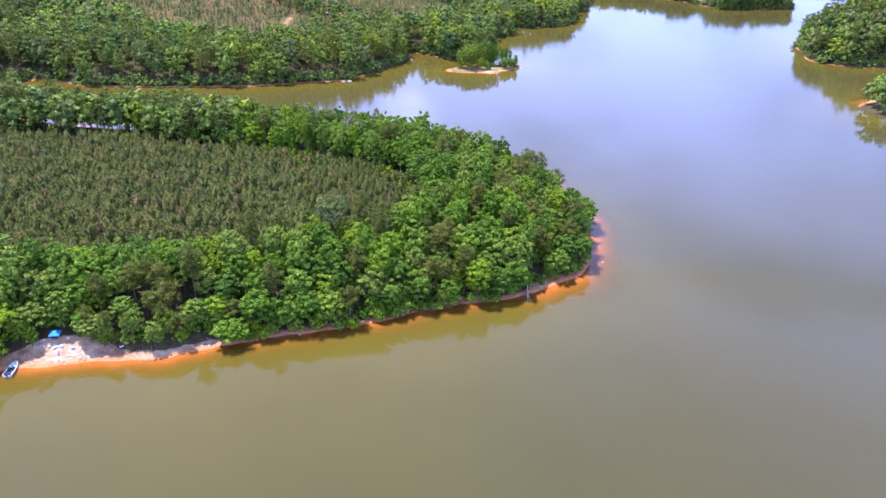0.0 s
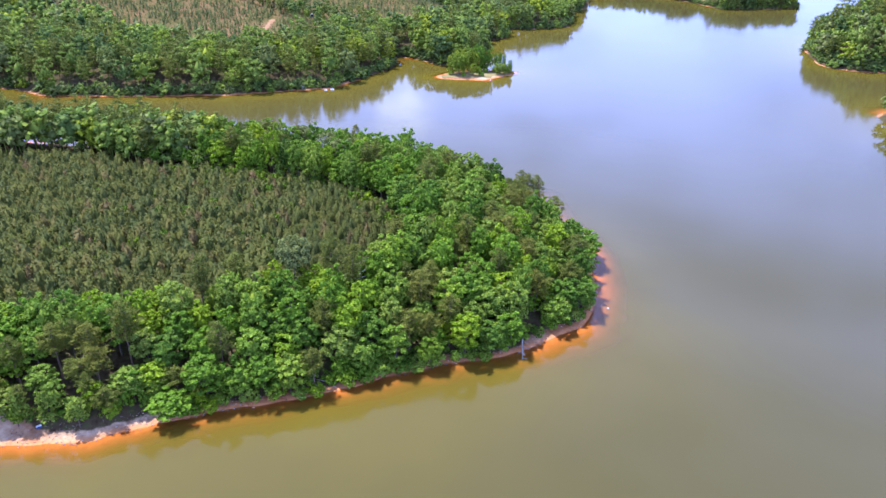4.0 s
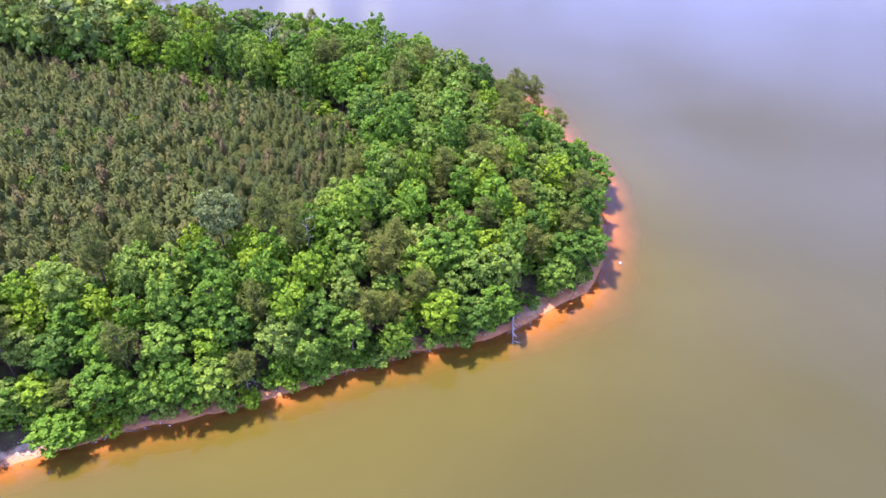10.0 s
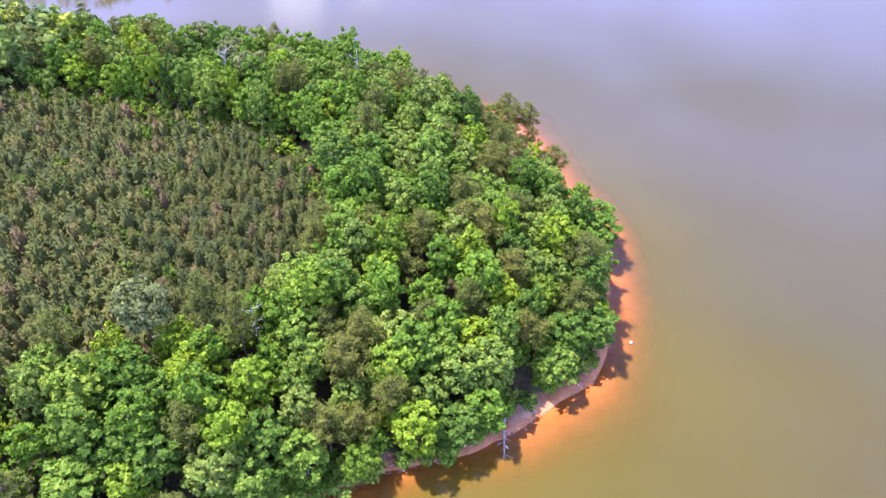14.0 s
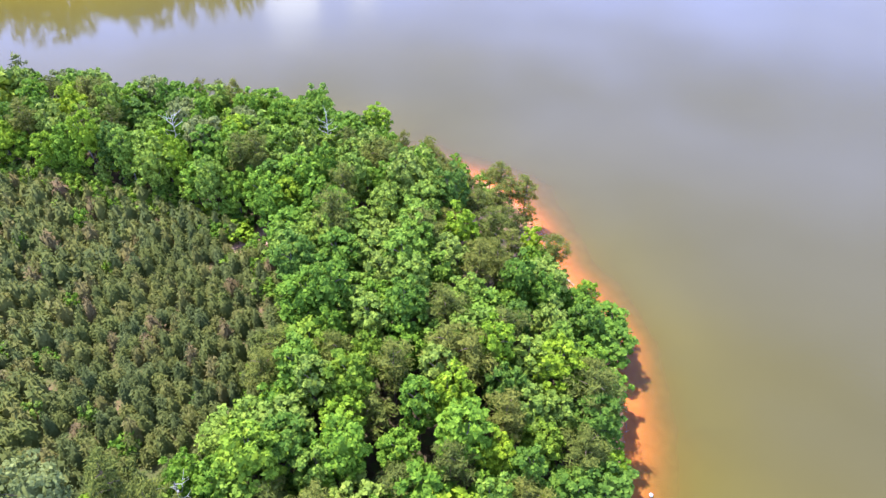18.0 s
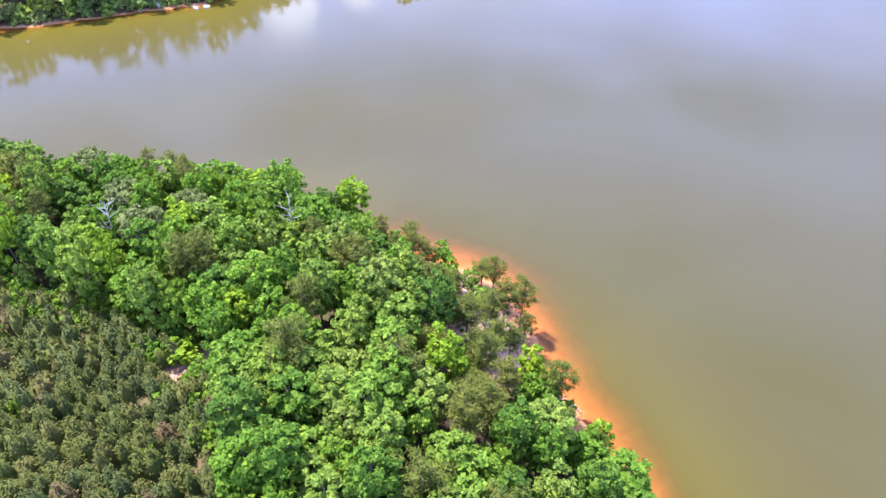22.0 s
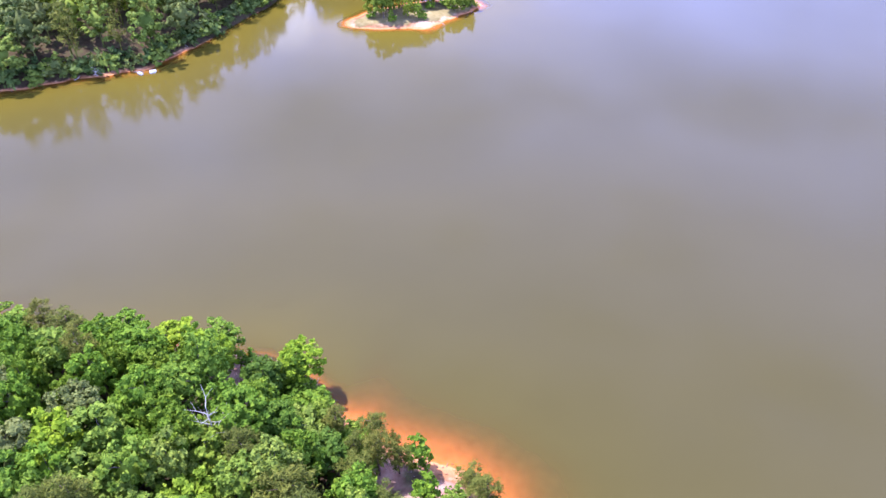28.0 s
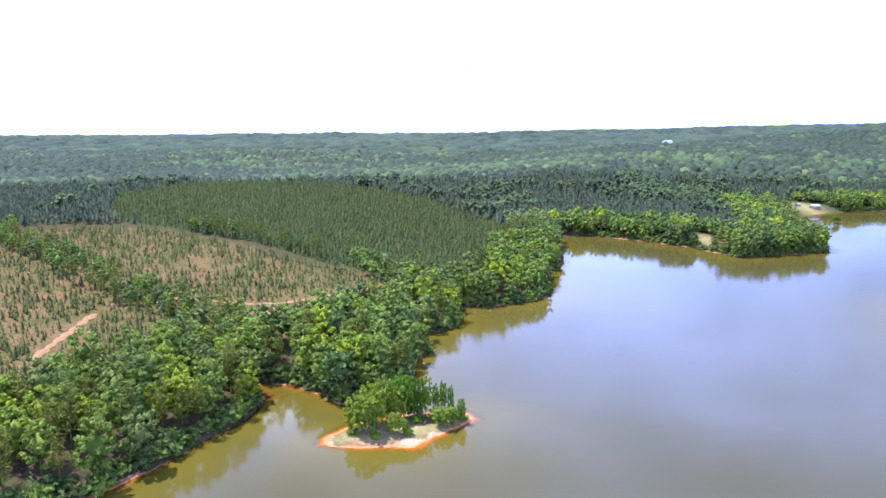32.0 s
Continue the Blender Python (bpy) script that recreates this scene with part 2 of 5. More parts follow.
# ground: sand at the water's edge, leaf litter under the trees, bared red earth where it was cleared
ground_mat, t, bsdf, out = material("ground_earth")
pos = t.nodes.new("ShaderNodeNewGeometry").outputs["Position"]
sep = t.nodes.new("ShaderNodeSeparateXYZ")
t.links.new(pos, sep.inputs["Vector"])
fine, broad_n, grain = noise_of(t, 0.5, 6.0, 0.6, pos), noise_of(t, 0.045, 4.0, 0.55, pos), noise_of(t, 3.0, 4.0, 0.6, pos)
pale_f = t.nodes.new("ShaderNodeAttribute")
pale_f.attribute_name = "pale"
dry = mixed(t, pale_f.outputs["Fac"], ramp(t, fine, (0.3, (0.19, 0.075, 0.030)), (0.55, (0.32, 0.150, 0.066)), (0.74, (0.54, 0.33, 0.19))), ramp(t, fine, (0.3, (0.36, 0.205, 0.105)), (0.5, (0.54, 0.36, 0.215)), (0.68, (0.66, 0.48, 0.31))))
wet = ramp(t, fine, (0.3, (0.60, 0.235, 0.088)), (0.7, (0.72, 0.315, 0.13)))
wetness = node(t, "ShaderNodeMapRange", From_Min=0.04, From_Max=0.30, To_Min=1.0, To_Max=0.0)
t.links.new(sep.outputs["Z"], wetness.inputs["Value"])
sand = mixed(t, wetness.outputs["Result"], dry, wet)
litter = ramp(t, fine, (0.3, (0.055, 0.038, 0.020)), (0.5, (0.10, 0.070, 0.038)), (0.62, (0.085, 0.095, 0.030)), (0.78, (0.26, 0.13, 0.07)))
scrub = ramp(t, broad_n, (0.38, (0.078, 0.084, 0.020)), (0.46, (0.128, 0.104, 0.034)), (0.54, (0.185, 0.112, 0.048)), (0.64, (0.28, 0.140, 0.070)))
scrub = mixed(t, 0.55, scrub, ramp(t, fine, (0.35, (0.075, 0.078, 0.020)), (0.5, (0.17, 0.125, 0.05)), (0.65, (0.28, 0.155, 0.078))))
far_wood = ramp(t, noise_of(t, 0.020, 8.0, 0.7, pos), (0.35, (0.040, 0.056, 0.024)), (0.65, (0.066, 0.086, 0.034)))
cleared = t.nodes.new("ShaderNodeAttribute")
cleared.attribute_name = "cleared"
grassy = t.nodes.new("ShaderNodeAttribute")
grassy.attribute_name = "grass"
distant = t.nodes.new("ShaderNodeAttribute")
distant.attribute_name = "woods"
strand_f = t.nodes.new("ShaderNodeAttribute")
strand_f.attribute_name = "strand"
inland = node(t, "ShaderNodeMapRange", From_Min=0.62, From_Max=0.38)
t.links.new(math_of(t, "ADD", strand_f.outputs["Fac"], math_of(t, "MULTIPLY_ADD", fine, 1.0, -0.5)), inland.inputs["Value"])
brushy = t.nodes.new("ShaderNodeAttribute")
brushy.attribute_name = "brush"
brush = ramp(t, noise_of(t, 0.35, 4.0, 0.6, pos), (0.35, (0.095, 0.120, 0.032)), (0.52, (0.135, 0.125, 0.045)), (0.70, (0.25, 0.145, 0.080)))
litter = mixed(t, brushy.outputs["Fac"], litter, brush)
earth = mixed(t, cleared.outputs["Fac"], litter, scrub)
earth = mixed(t, distant.outputs["Fac"], earth, far_wood)
worn = t.nodes.new("ShaderNodeAttribute")
worn.attribute_name = "worn"
earth = mixed(t, worn.outputs["Fac"], earth, ramp(t, fine, (0.3, (0.36, 0.18, 0.11)), (0.55, (0.50, 0.29, 0.19)), (0.75, (0.60, 0.40, 0.28))))
earth = mixed(t, grassy.outputs["Fac"], earth, ramp(t, fine, (0.3, (0.28, 0.225, 0.075)), (0.7, (0.44, 0.34, 0.16))))
t.links.new(mixed(t, inland.outputs["Result"], sand, earth), bsdf.inputs["Base Color"])
bsdf.inputs["Roughness"].default_value = 0.92
bsdf.inputs["Specular IOR Level"].default_value = 0.0
bumped(t, bsdf, math_of(t, "ADD", fine, grain), 0.5, 0.25)

# lake: turbid water over a shelving bottom, clear only where it is shallow
water_mat, t, bsdf, out = material("lake_water")
pos = t.nodes.new("ShaderNodeNewGeometry").outputs["Position"]
depth = t.nodes.new("ShaderNodeAttribute")
depth.attribute_name = "depth"
stir = noise_of(t, 0.03, 3.0, 0.5, pos)
depth_v = math_of(t, "MULTIPLY", depth.outputs["Fac"], math_of(t, "MULTIPLY_ADD", stir, 1.0, 0.5))
clear_f = math_of(t, "POWER", 2.718, math_of(t, "MULTIPLY", depth_v, -2.4))
# olive-yellow along the shore: silt, with the trees' reflection painted into the same colour
silt_reflect_f = t.nodes.new("ShaderNodeAttribute")
silt_reflect_f.attribute_name = "silt_reflect"
silt_reflect = math_of(t, "MULTIPLY", silt_reflect_f.outputs["Fac"], math_of(t, "MULTIPLY_ADD", stir, 0.6, 0.7))
murk = mixed(t, silt_reflect, mixed(t, stir, (0.075, 0.061, 0.018), (0.086, 0.070, 0.022)), (0.150, 0.110, 0.010))
body = t.nodes.new("ShaderNodeBsdfDiffuse")
t.links.new(murk, body.inputs["Color"])
see = t.nodes.new("ShaderNodeBsdfTransparent")
see.inputs["Color"].default_value = (1.0, 0.86, 0.62, 1)
m1, m2 = t.nodes.new("ShaderNodeMixShader"), t.nodes.new("ShaderNodeMixShader")
t.links.new(clear_f, m1.inputs["Fac"])
t.links.new(body.outputs["BSDF"], m1.inputs[1])
t.links.new(see.outputs["BSDF"], m1.inputs[2])
gloss = t.nodes.new("ShaderNodeBsdfGlossy")
gloss.inputs["Roughness"].default_value = 0.055
fres = node(t, "ShaderNodeFresnel", IOR=1.33)
stretch = t.nodes.new("ShaderNodeMapping")
stretch.inputs["Scale"].default_value, stretch.inputs["Rotation"].default_value = (0.45, 1.3, 1.0), (0, 0, 0.25)
t.links.new(pos, stretch.inputs["Vector"])
ripple = noise_of(t, 0.9, 3.0, 0.55, stretch.outputs["Vector"])
gust = ramp(t, noise_of(t, 0.009, 3.0, 0.5, pos), (0.42, (0.15, 0.15, 0.15)), (0.62, (1, 1, 1)))
bump = node(t, "ShaderNodeBump", Strength=0.10, Distance=0.3)
t.links.new(math_of(t, "MULTIPLY", ripple, gust), bump.inputs["Height"])
for n in (gloss, fres):
    t.links.new(bump.outputs["Normal"], n.inputs["Normal"])
t.links.new(fres.outputs["Fac"], m2.inputs["Fac"])
t.links.new(m1.outputs["Shader"], m2.inputs[1])
t.links.new(gloss.outputs["BSDF"], m2.inputs[2])
t.links.new(m2.outputs["Shader"], out.inputs["Surface"])

# ---- the lie of the land ----
rng = np.random.default_rng(7)


def smooth(a, b, v):
    u = np.clip((v - a) / (b - a), 0, 1)
    return u * u * (3 - 2 * u)


def wobble(x, y, size, seed=0):
    """Value noise from -1 to 1 with hills about size metres apart."""
    u, v = np.asarray(x, float) / size + seed * 17.3, np.asarray(y, float) / size - seed * 9.1
    i, j = np.floor(u), np.floor(v)
    a, b = u - i, v - j
    a, b = a * a * (3 - 2 * a), b * b * (3 - 2 * b)

    def h(p, q):
        s = np.sin(p * 127.1 + q * 311.7 + seed * 74.7) * 43758.5453
        return 2 * (s - np.floor(s)) - 1
    return (h(i, j) * (1 - a) + h(i + 1, j) * a) * (1 - b) + (h(i, j + 1) * (1 - a) + h(i + 1, j + 1) * a) * b


def inside(poly, x, y):
    """Signed distance to a closed outline, positive inside."""
    x, y = np.asarray(x, float), np.asarray(y, float)
    best, odd = np.full(x.shape, 1e18), np.zeros(x.shape, bool)
    for (ax, ay), (bx, by) in zip(poly, poly[1:] + poly[:1]):
        ex, ey = bx - ax, by - ay
        s = np.clip(((x - ax) * ex + (y - ay) * ey) / (ex * ex + ey * ey), 0, 1)
        best = np.minimum(best, (x - ax - s * ex) ** 2 + (y - ay - s * ey) ** 2)
        if ay != by:
            odd ^= ((ay > y) != (by > y)) & (x < ex * (y - ay) / ey + ax)
    return np.where(odd, 1, -1) * np.sqrt(best)


SOUTH_SHORE = [(-5500, -500), (-900, 40), (-420, 95), (-200, 132), (-115, 153), (-104, 155.5), (-98, 157), (-84, 158.8), (-74, 159.2), (-61, 166), (-46, 171), (-29, 176.4), (-18, 181), (-6, 186), (6, 190.8),
               (15, 193), (22.6, 195.8), (31, 200), (40, 206), (46, 211.5), (51, 220), (54, 231), (55, 240), (56, 250), (57, 256), (55, 262), (52, 269), (50, 275), (47, 284), (44, 298),
               (41, 306), (35, 314), (27, 318), (17, 322), (11, 329), (5, 336), (-6, 344), (-40, 349), (-90, 354), (-140, 360), (-200, 366), (-250, 385), (-283, 425), (-288, 452)]
NORTH_SHORE = [(-269, 470), (-252, 463), (-233, 453), (-186, 455), (-133, 461), (-102, 472), (-86, 478), (-69, 482), (-54, 503), (-43, 526), (-31, 546), (-29, 558), (-33, 572),
               (-38, 585), (-19, 580), (-8, 568), (4, 555), (22, 562), (33, 585), (34, 605), (41, 622), (38, 653), (60, 668), (63, 712), (94, 717), (123, 732), (132, 765), (140, 822),
               (161, 850), (172, 900), (188, 1010), (228, 1007), (268, 965), (298, 927), (318, 866), (345, 872), (407, 885), (424, 915), (438, 1000), (455, 1015), (471, 1065), (499, 1165), (526, 1160),
               (557, 1164), (600, 1183), (671, 1188), (900, 1195), (1500, 1100), (5500, 900), (5500, 5600), (-5500, 5600)]
MAINLAND = SOUTH_SHORE + NORTH_SHORE
ISLAND = [(-1, 520), (3, 516), (13, 514), (32, 514), (46, 526), (56, 537), (52, 545), (40, 545), (25, 541), (10, 534), (2, 526)]
EAST_POINT = [(294, 587), (297, 571), (317, 560), (343, 560), (420, 555), (560, 560), (620, 640), (500, 720), (400, 715), (340, 695), (319, 666), (306, 640)]
EAST_SPIT = [(262, 446), (258, 430), (262, 412), (290, 402), (380, 395), (420, 440), (340, 475), (285, 462)]
ISLET = [(531 + 7 * math.cos(a * 0.7854), 1072 + 5 * math.sin(a * 0.7854)) for a in range(8)]
FAR_SOUTH = [(-5500, -650), (-400, -500), (400, -650), (1100, -420), (1500, 300), (1700, 900), (5500, 800), (5500, -5500), (-5500, -5500)]
PLANTATION = [(-420, 320), (-300, 335), (-200, 326), (-152, 330), (-115, 315), (-81, 311), (-44, 297), (-26, 287), (-17, 277), (-9, 262), (-7, 250), (-12, 235), (-22, 216), (-38, 208),
              (-60, 202), (-90, 193), (-120, 186), (-200, 178), (-420, 160)]
CLEARED = [(-330, 900), (-217, 925), (-190, 930), (-122, 880), (-60, 820), (-20, 790), (30, 740), (48, 738), (22, 703), (8, 675), (-16, 645), (-35, 622), (-61, 637), (-77, 628), (-82, 608),
           (-78, 584), (-92, 569), (-112, 561), (-130, 553), (-230, 575), (-330, 690)]
PINE_HILL = [(-250, 960), (-190, 945), (-100, 885), (-30, 815), (40, 760), (90, 772), (118, 830), (140, 920), (155, 1000), (60, 1180), (-100, 1300), (-260, 1340), (-330, 1200)]


def shore(x, y):
    """Metres inland from the nearest water's edge; negative on the lake."""
    d = np.maximum.reduce([inside(p, x, y) for p in (MAINLAND, ISLAND, EAST_POINT, EAST_SPIT, ISLET, FAR_SOUTH)])
    return d + 0.9 * wobble(x, y, 7, 1) + 0.4 * wobble(x, y, 2.6, 2)


def hill(x, y, cx, cy, rx, ry, top):
    return top * np.exp(-(((x - cx) / rx) ** 2 + ((y - cy) / ry) ** 2))


def sandy(x, y):
    """How far the shore is open sand (1) and not a wooded bank (0)."""
    home = smooth(390, 350, y) * smooth(-230, -150, x) * smooth(100, 60, x) * (1 - 1.0 * smooth(300, 325, y) * smooth(20, 0, x))
    isle = smooth(6, 0, -inside(ISLAND, x, y))
    east = smooth(230, 250, x) * smooth(640, 600, y) * 0.4
    north = 0.5 * smooth(-262, -242, x) * smooth(-45, -65, x) * smooth(430, 445, y) * smooth(545, 520, y)
    return np.clip(home + north + 0.85 * isle + east + 0.9 * smooth(0.42, 0.62, wobble(x, y, 19, 61)) * smooth(600, 560, y), 0, 1)


def bright_sand(x, y):
    """Where the sand is clean and pale: the camp's beach, the island's front, a few spots along the banks."""
    spots = [hill(x, y, cx, cy, rx, ry, 1.3) for cx, cy, rx, ry in ((-103, 160, 13, 8), (-78, 160, 10, 6), (-62, 168, 6, 4), (33, 203, 4, 3.5), (3, 193, 3.5, 3), (-187, 453, 9, 5), (-133, 459, 5, 4), (43, 524, 9, 4), (1, 518, 3.5, 3), (56, 537, 3, 3))]
    return np.clip(np.maximum.reduce(spots) + 0.35 * wobble(x, y, 6, 63) + 0.9 * smooth(0.45, 0.7, wobble(x, y, 19, 61)) * smooth(420, 440, y), 0, 1)


def height(x, y, d=None):
    x, y = np.asarray(x, float), np.asarray(y, float)
    d = shore(x, y) if d is None else d
    isle = smooth(4, -2, inside(ISLAND, x, y) * -1)
    up = np.clip(d, 0, None)
    home = smooth(430, 380, y) * smooth(600, 300, np.abs(x + 100))
    strand = sandy(x, y)
    edge = np.minimum(up * (0.75 - 0.62 * strand), 0.9 - 0.35 * strand + 0.02 * up)
    bank = (5.5 * home + 7.0 * (1 - home)) * (1 - np.exp(-np.clip(up - 4.0, 0, None) / 16.0)) * (1 - 0.85 * isle)
    deep = smooth(30, 260, up) * (1 - home)
    rise = deep * (hill(x, y, -180, 1160, 230, 230, 26) + hill(x, y, -330, 640, 190, 260, 14) + hill(x, y, 760, 1850, 420, 420, 44) + hill(x, y, 1500, 2300, 600, 500, 42)
                   + hill(x, y, 330, 1500, 320, 300, 22) + hill(x, y, -900, 1500, 500, 500, 22))
    out = np.hypot(x - 30, y - 280)
    rise = rise + deep * (62 + 16 * smooth(-500, 2500, x)) * smooth(1300, 4700, out) * (1 + 0.10 * wobble(x, y, 900, 5)) + deep * 9 * wobble(x, y, 420, 6) * smooth(300, 1200, out) + deep * 3 * wobble(x, y, 140, 7)
    land = edge + bank + rise + hill(x, y, 400, 640, 95, 75, 24) * smooth(6, 45, up) + 0.25 * wobble(x, y, 5, 3) * smooth(3, 9, up)
    south = smooth(34, 8, x) * smooth(230, 205, y)
    bed = np.maximum(-(0.052 + 0.035 * south + 0.22 * (1 - strand)) * np.clip(-d, 0, None) - 0.0013 * np.clip(-d, 0, None) ** 2, -5.0)
    return np.where(d > 0, land, bed)


def spaced(start, stop, fine_from, fine_to, step, growth, below=None):
    """Grid lines that stand close between two values and ever wider outside."""
    mid = list(np.arange(fine_from, fine_to + 0.01, step))
    low, s = [fine_from], step
    while low[-1] > start:
        s = s * (below or growth)
        low.append(low[-1] - s)
    high, s = [mid[-1]], step
    while high[-1] < stop:
        s = s * growth
        high.append(high[-1] + s)
    return np.array(low[:0:-1] + mid + high[1:])


def sheet(name, xs, ys, z, mat, keep=None, **fields):
    """A grid of quads as one mesh, with point fields."""
    nx, ny = len(xs), len(ys)
    X, Y = np.meshgrid(xs, ys)
    idx = np.arange(nx * ny).reshape(ny, nx)
    quads = np.stack([idx[:-1, :-1], idx[:-1, 1:], idx[1:, 1:], idx[1:, :-1]], -1).reshape(-1, 4)
    if keep is not None:
        quads = quads[keep.reshape(-1)[quads].any(1)]
    me = bpy.data.meshes.new(name)
    me.vertices.add(nx * ny)
    me.vertices.foreach_set("co", np.stack([X, Y, z], -1).astype(np.float32).ravel())
    me.loops.add(quads.size)
    me.loops.foreach_set("vertex_index", quads.astype(np.int32).ravel())
    me.polygons.add(len(quads))
    me.polygons.foreach_set("loop_start", np.arange(0, quads.size, 4, dtype=np.int32))
    me.update(calc_edges=True)
    me.polygons.foreach_set("use_smooth", np.ones(len(quads), bool))
    for key, value in fields.items():
        me.attributes.new(key, "FLOAT", "POINT").data.foreach_set("value", value.astype(np.float32).ravel())
    me.materials.append(mat)
    return new(name, me)


BARE = ((-21.5, 283.5, 4.4), (-24, 280, 3.6), (-7, 331, 4.2), (-6, 325, 3.2), (-12.4, 283.4, 2.2), (-8, 257, 2.5), (-5.4, 240, 2.6), (-7.7, 246.4, 2.0), (-8, 337.5, 3.6), (-4, 335.5, 2.5), (10.4, 316.4, 3.0), (19, 274, 2.0))


def bare(x, y):
    """Small open spots of pinkish earth: the path by the young pines, the landing on the north shore."""
    return np.logical_or.reduce([np.hypot(x - bx, y - by) < br for bx, by, br in BARE])


gx, gy = spaced(-5400, 5400, -135, 72, 1.5, 1.06), spaced(-5300, 5500, 146, 352, 1.5, 1.021, 1.1)
GX, GY = np.meshgrid(gx, gy)
GD = shore(GX, GY)
GZ = height(GX, GY, GD)
far_from = np.hypot(GX - 30, GY - 280)
clear_amount = smooth(-6, 6, inside(CLEARED, GX, GY) + 8 * wobble(GX, GY, 30, 8))
lawn = np.maximum.reduce([smooth(2, 0, np.hypot((GX - cx) / rx, (GY - cy) / ry) * 2) for cx, cy, rx, ry in ((318, 935, 14, 34), (562, 1195, 44, 60), (16, 522, 30, 13), (32, 527, 30, 13), (45, 533, 12, 8), (-136, 1660, 60, 70), (215, 3100, 90, 160))])
ground = sheet("ground", gx, gy, GZ, ground_mat, cleared=clear_amount, grass=lawn, woods=np.maximum(smooth(700, 1100, far_from) * (1 - clear_amount), smooth(-4, 6, inside(PINE_HILL, GX, GY))), brush=smooth(-2, 3, inside(PLANTATION, GX, GY)), pale=bright_sand(GX, GY), worn=np.clip(np.maximum.reduce([smooth(br * 1.5, br * 0.6, np.hypot(GX - bx, GY - by)) for bx, by, br in BARE]) + 0.85 * smooth(14, 20, GX) * smooth(268, 276, GY) * smooth(325, 318, GY) * smooth(-0.5, 0.1, wobble(GX, GY, 5, 36)) * smooth(24, 17, GD) * (GD > 0), 0, 1),
               strand=smooth(1.6, -1.6, GD - (-1.2 + 4.2 * sandy(GX, GY) + hill(GX, GY, -106, 161, 12, 13, 8.0) + hill(GX, GY, -80, 163, 18, 7, 1.5) + hill(GX, GY, 33, 204, 4, 5, 3.0) + 1.6 * wobble(GX, GY, 9, 62) * sandy(GX, GY))))
tagged(ground, "wooded sandy ground with orange beaches and bared red earth", "ground", kind="structure")

wx, wy = spaced(-420, 1750, -130, 72, 2.0, 1.04), spaced(-700, 1230, 140, 350, 2.0, 1.016, 1.06)
WX, WY = np.meshgrid(wx, wy)
WD = shore(WX, WY)
# band reaches further off the south shore to paint in the trees' reflection
water = sheet("water", wx, wy, np.zeros_like(WX), water_mat, keep=WD < 6, depth=np.clip(-height(WX, WY, WD), 0, 5), silt_reflect=np.exp(-np.clip(-WD, 0, None) / (24.0 + 12.0 * smooth(40, 0, WX) * smooth(260, 220, WY) - 10.0 * smooth(270, 320, WY) * smooth(400, 370, WY) - 10.0 * smooth(30, 52, WX) * smooth(205, 235, WY) * smooth(320, 270, WY))) * (1 - 0.45 * smooth(270, 320, WY) * smooth(400, 370, WY)))
tagged(water, "calm turbid olive-brown lake water, orange over shallow sand", "lake", kind="structure")

# ---- plants ----
def mesh_of(name, verts, quads, tris, mat, tint=None):
    """One mesh from arrays of quads and triangles."""
    quads, tris = np.asarray(quads, np.int32).reshape(-1, 4), np.asarray(tris, np.int32).reshape(-1, 3)
    me = bpy.data.meshes.new(name)
    me.vertices.add(len(verts))
    me.vertices.foreach_set("co", np.asarray(verts, np.float32).ravel())
    me.loops.add(quads.size + tris.size)
    me.loops.foreach_set("vertex_index", np.concatenate([quads.ravel(), tris.ravel()]))
    me.polygons.add(len(quads) + len(tris))
    me.polygons.foreach_set("loop_start", np.concatenate([np.arange(len(quads)) * 4, quads.size + np.arange(len(tris)) * 3]).astype(np.int32))
    me.update(calc_edges=True)
    if tint is not None:
        me.attributes.new("tint", "FLOAT", "POINT").data.foreach_set("value", np.asarray(tint, np.float32))
    me.materials.append(mat)
    return me


CORE_V = np.array([(1, 0, 0), (-1, 0, 0), (0, 1, 0), (0, -1, 0), (0, 0, 1), (0, 0, -1)])
CORE_F = np.array([(0, 2, 4), (2, 1, 4), (1, 3, 4), (3, 0, 4), (2, 0, 5), (1, 2, 5), (3, 1, 5), (0, 3, 5)])


def unit(v):
    return v / np.maximum(np.linalg.norm(v, axis=-1, keepdims=True), 1e-9)


def sprays(r, at, normal, size, long=1.0, jitter=0.6, slim=0.8):
    """Small four-cornered sprays of leaves that lie roughly across their normals."""
    n = unit(normal + jitter * r.normal(size=at.shape))
    a = unit(np.cross(n, r.normal(size=at.shape)))
    b = np.cross(n, a)
    s = (size * r.uniform(0.6, 1.35, len(at)))[:, None]
    k = r.uniform(0.7, 1.2, (4, len(at), 1))
    lift = n * s * 0.25
    v = np.stack([at + a * s * k[0] * long, at + b * s * k[1] * slim - lift, at - a * s * k[2] * long, at - b * s * k[3] * slim - lift], 1)
    return v.reshape(-1, 3)


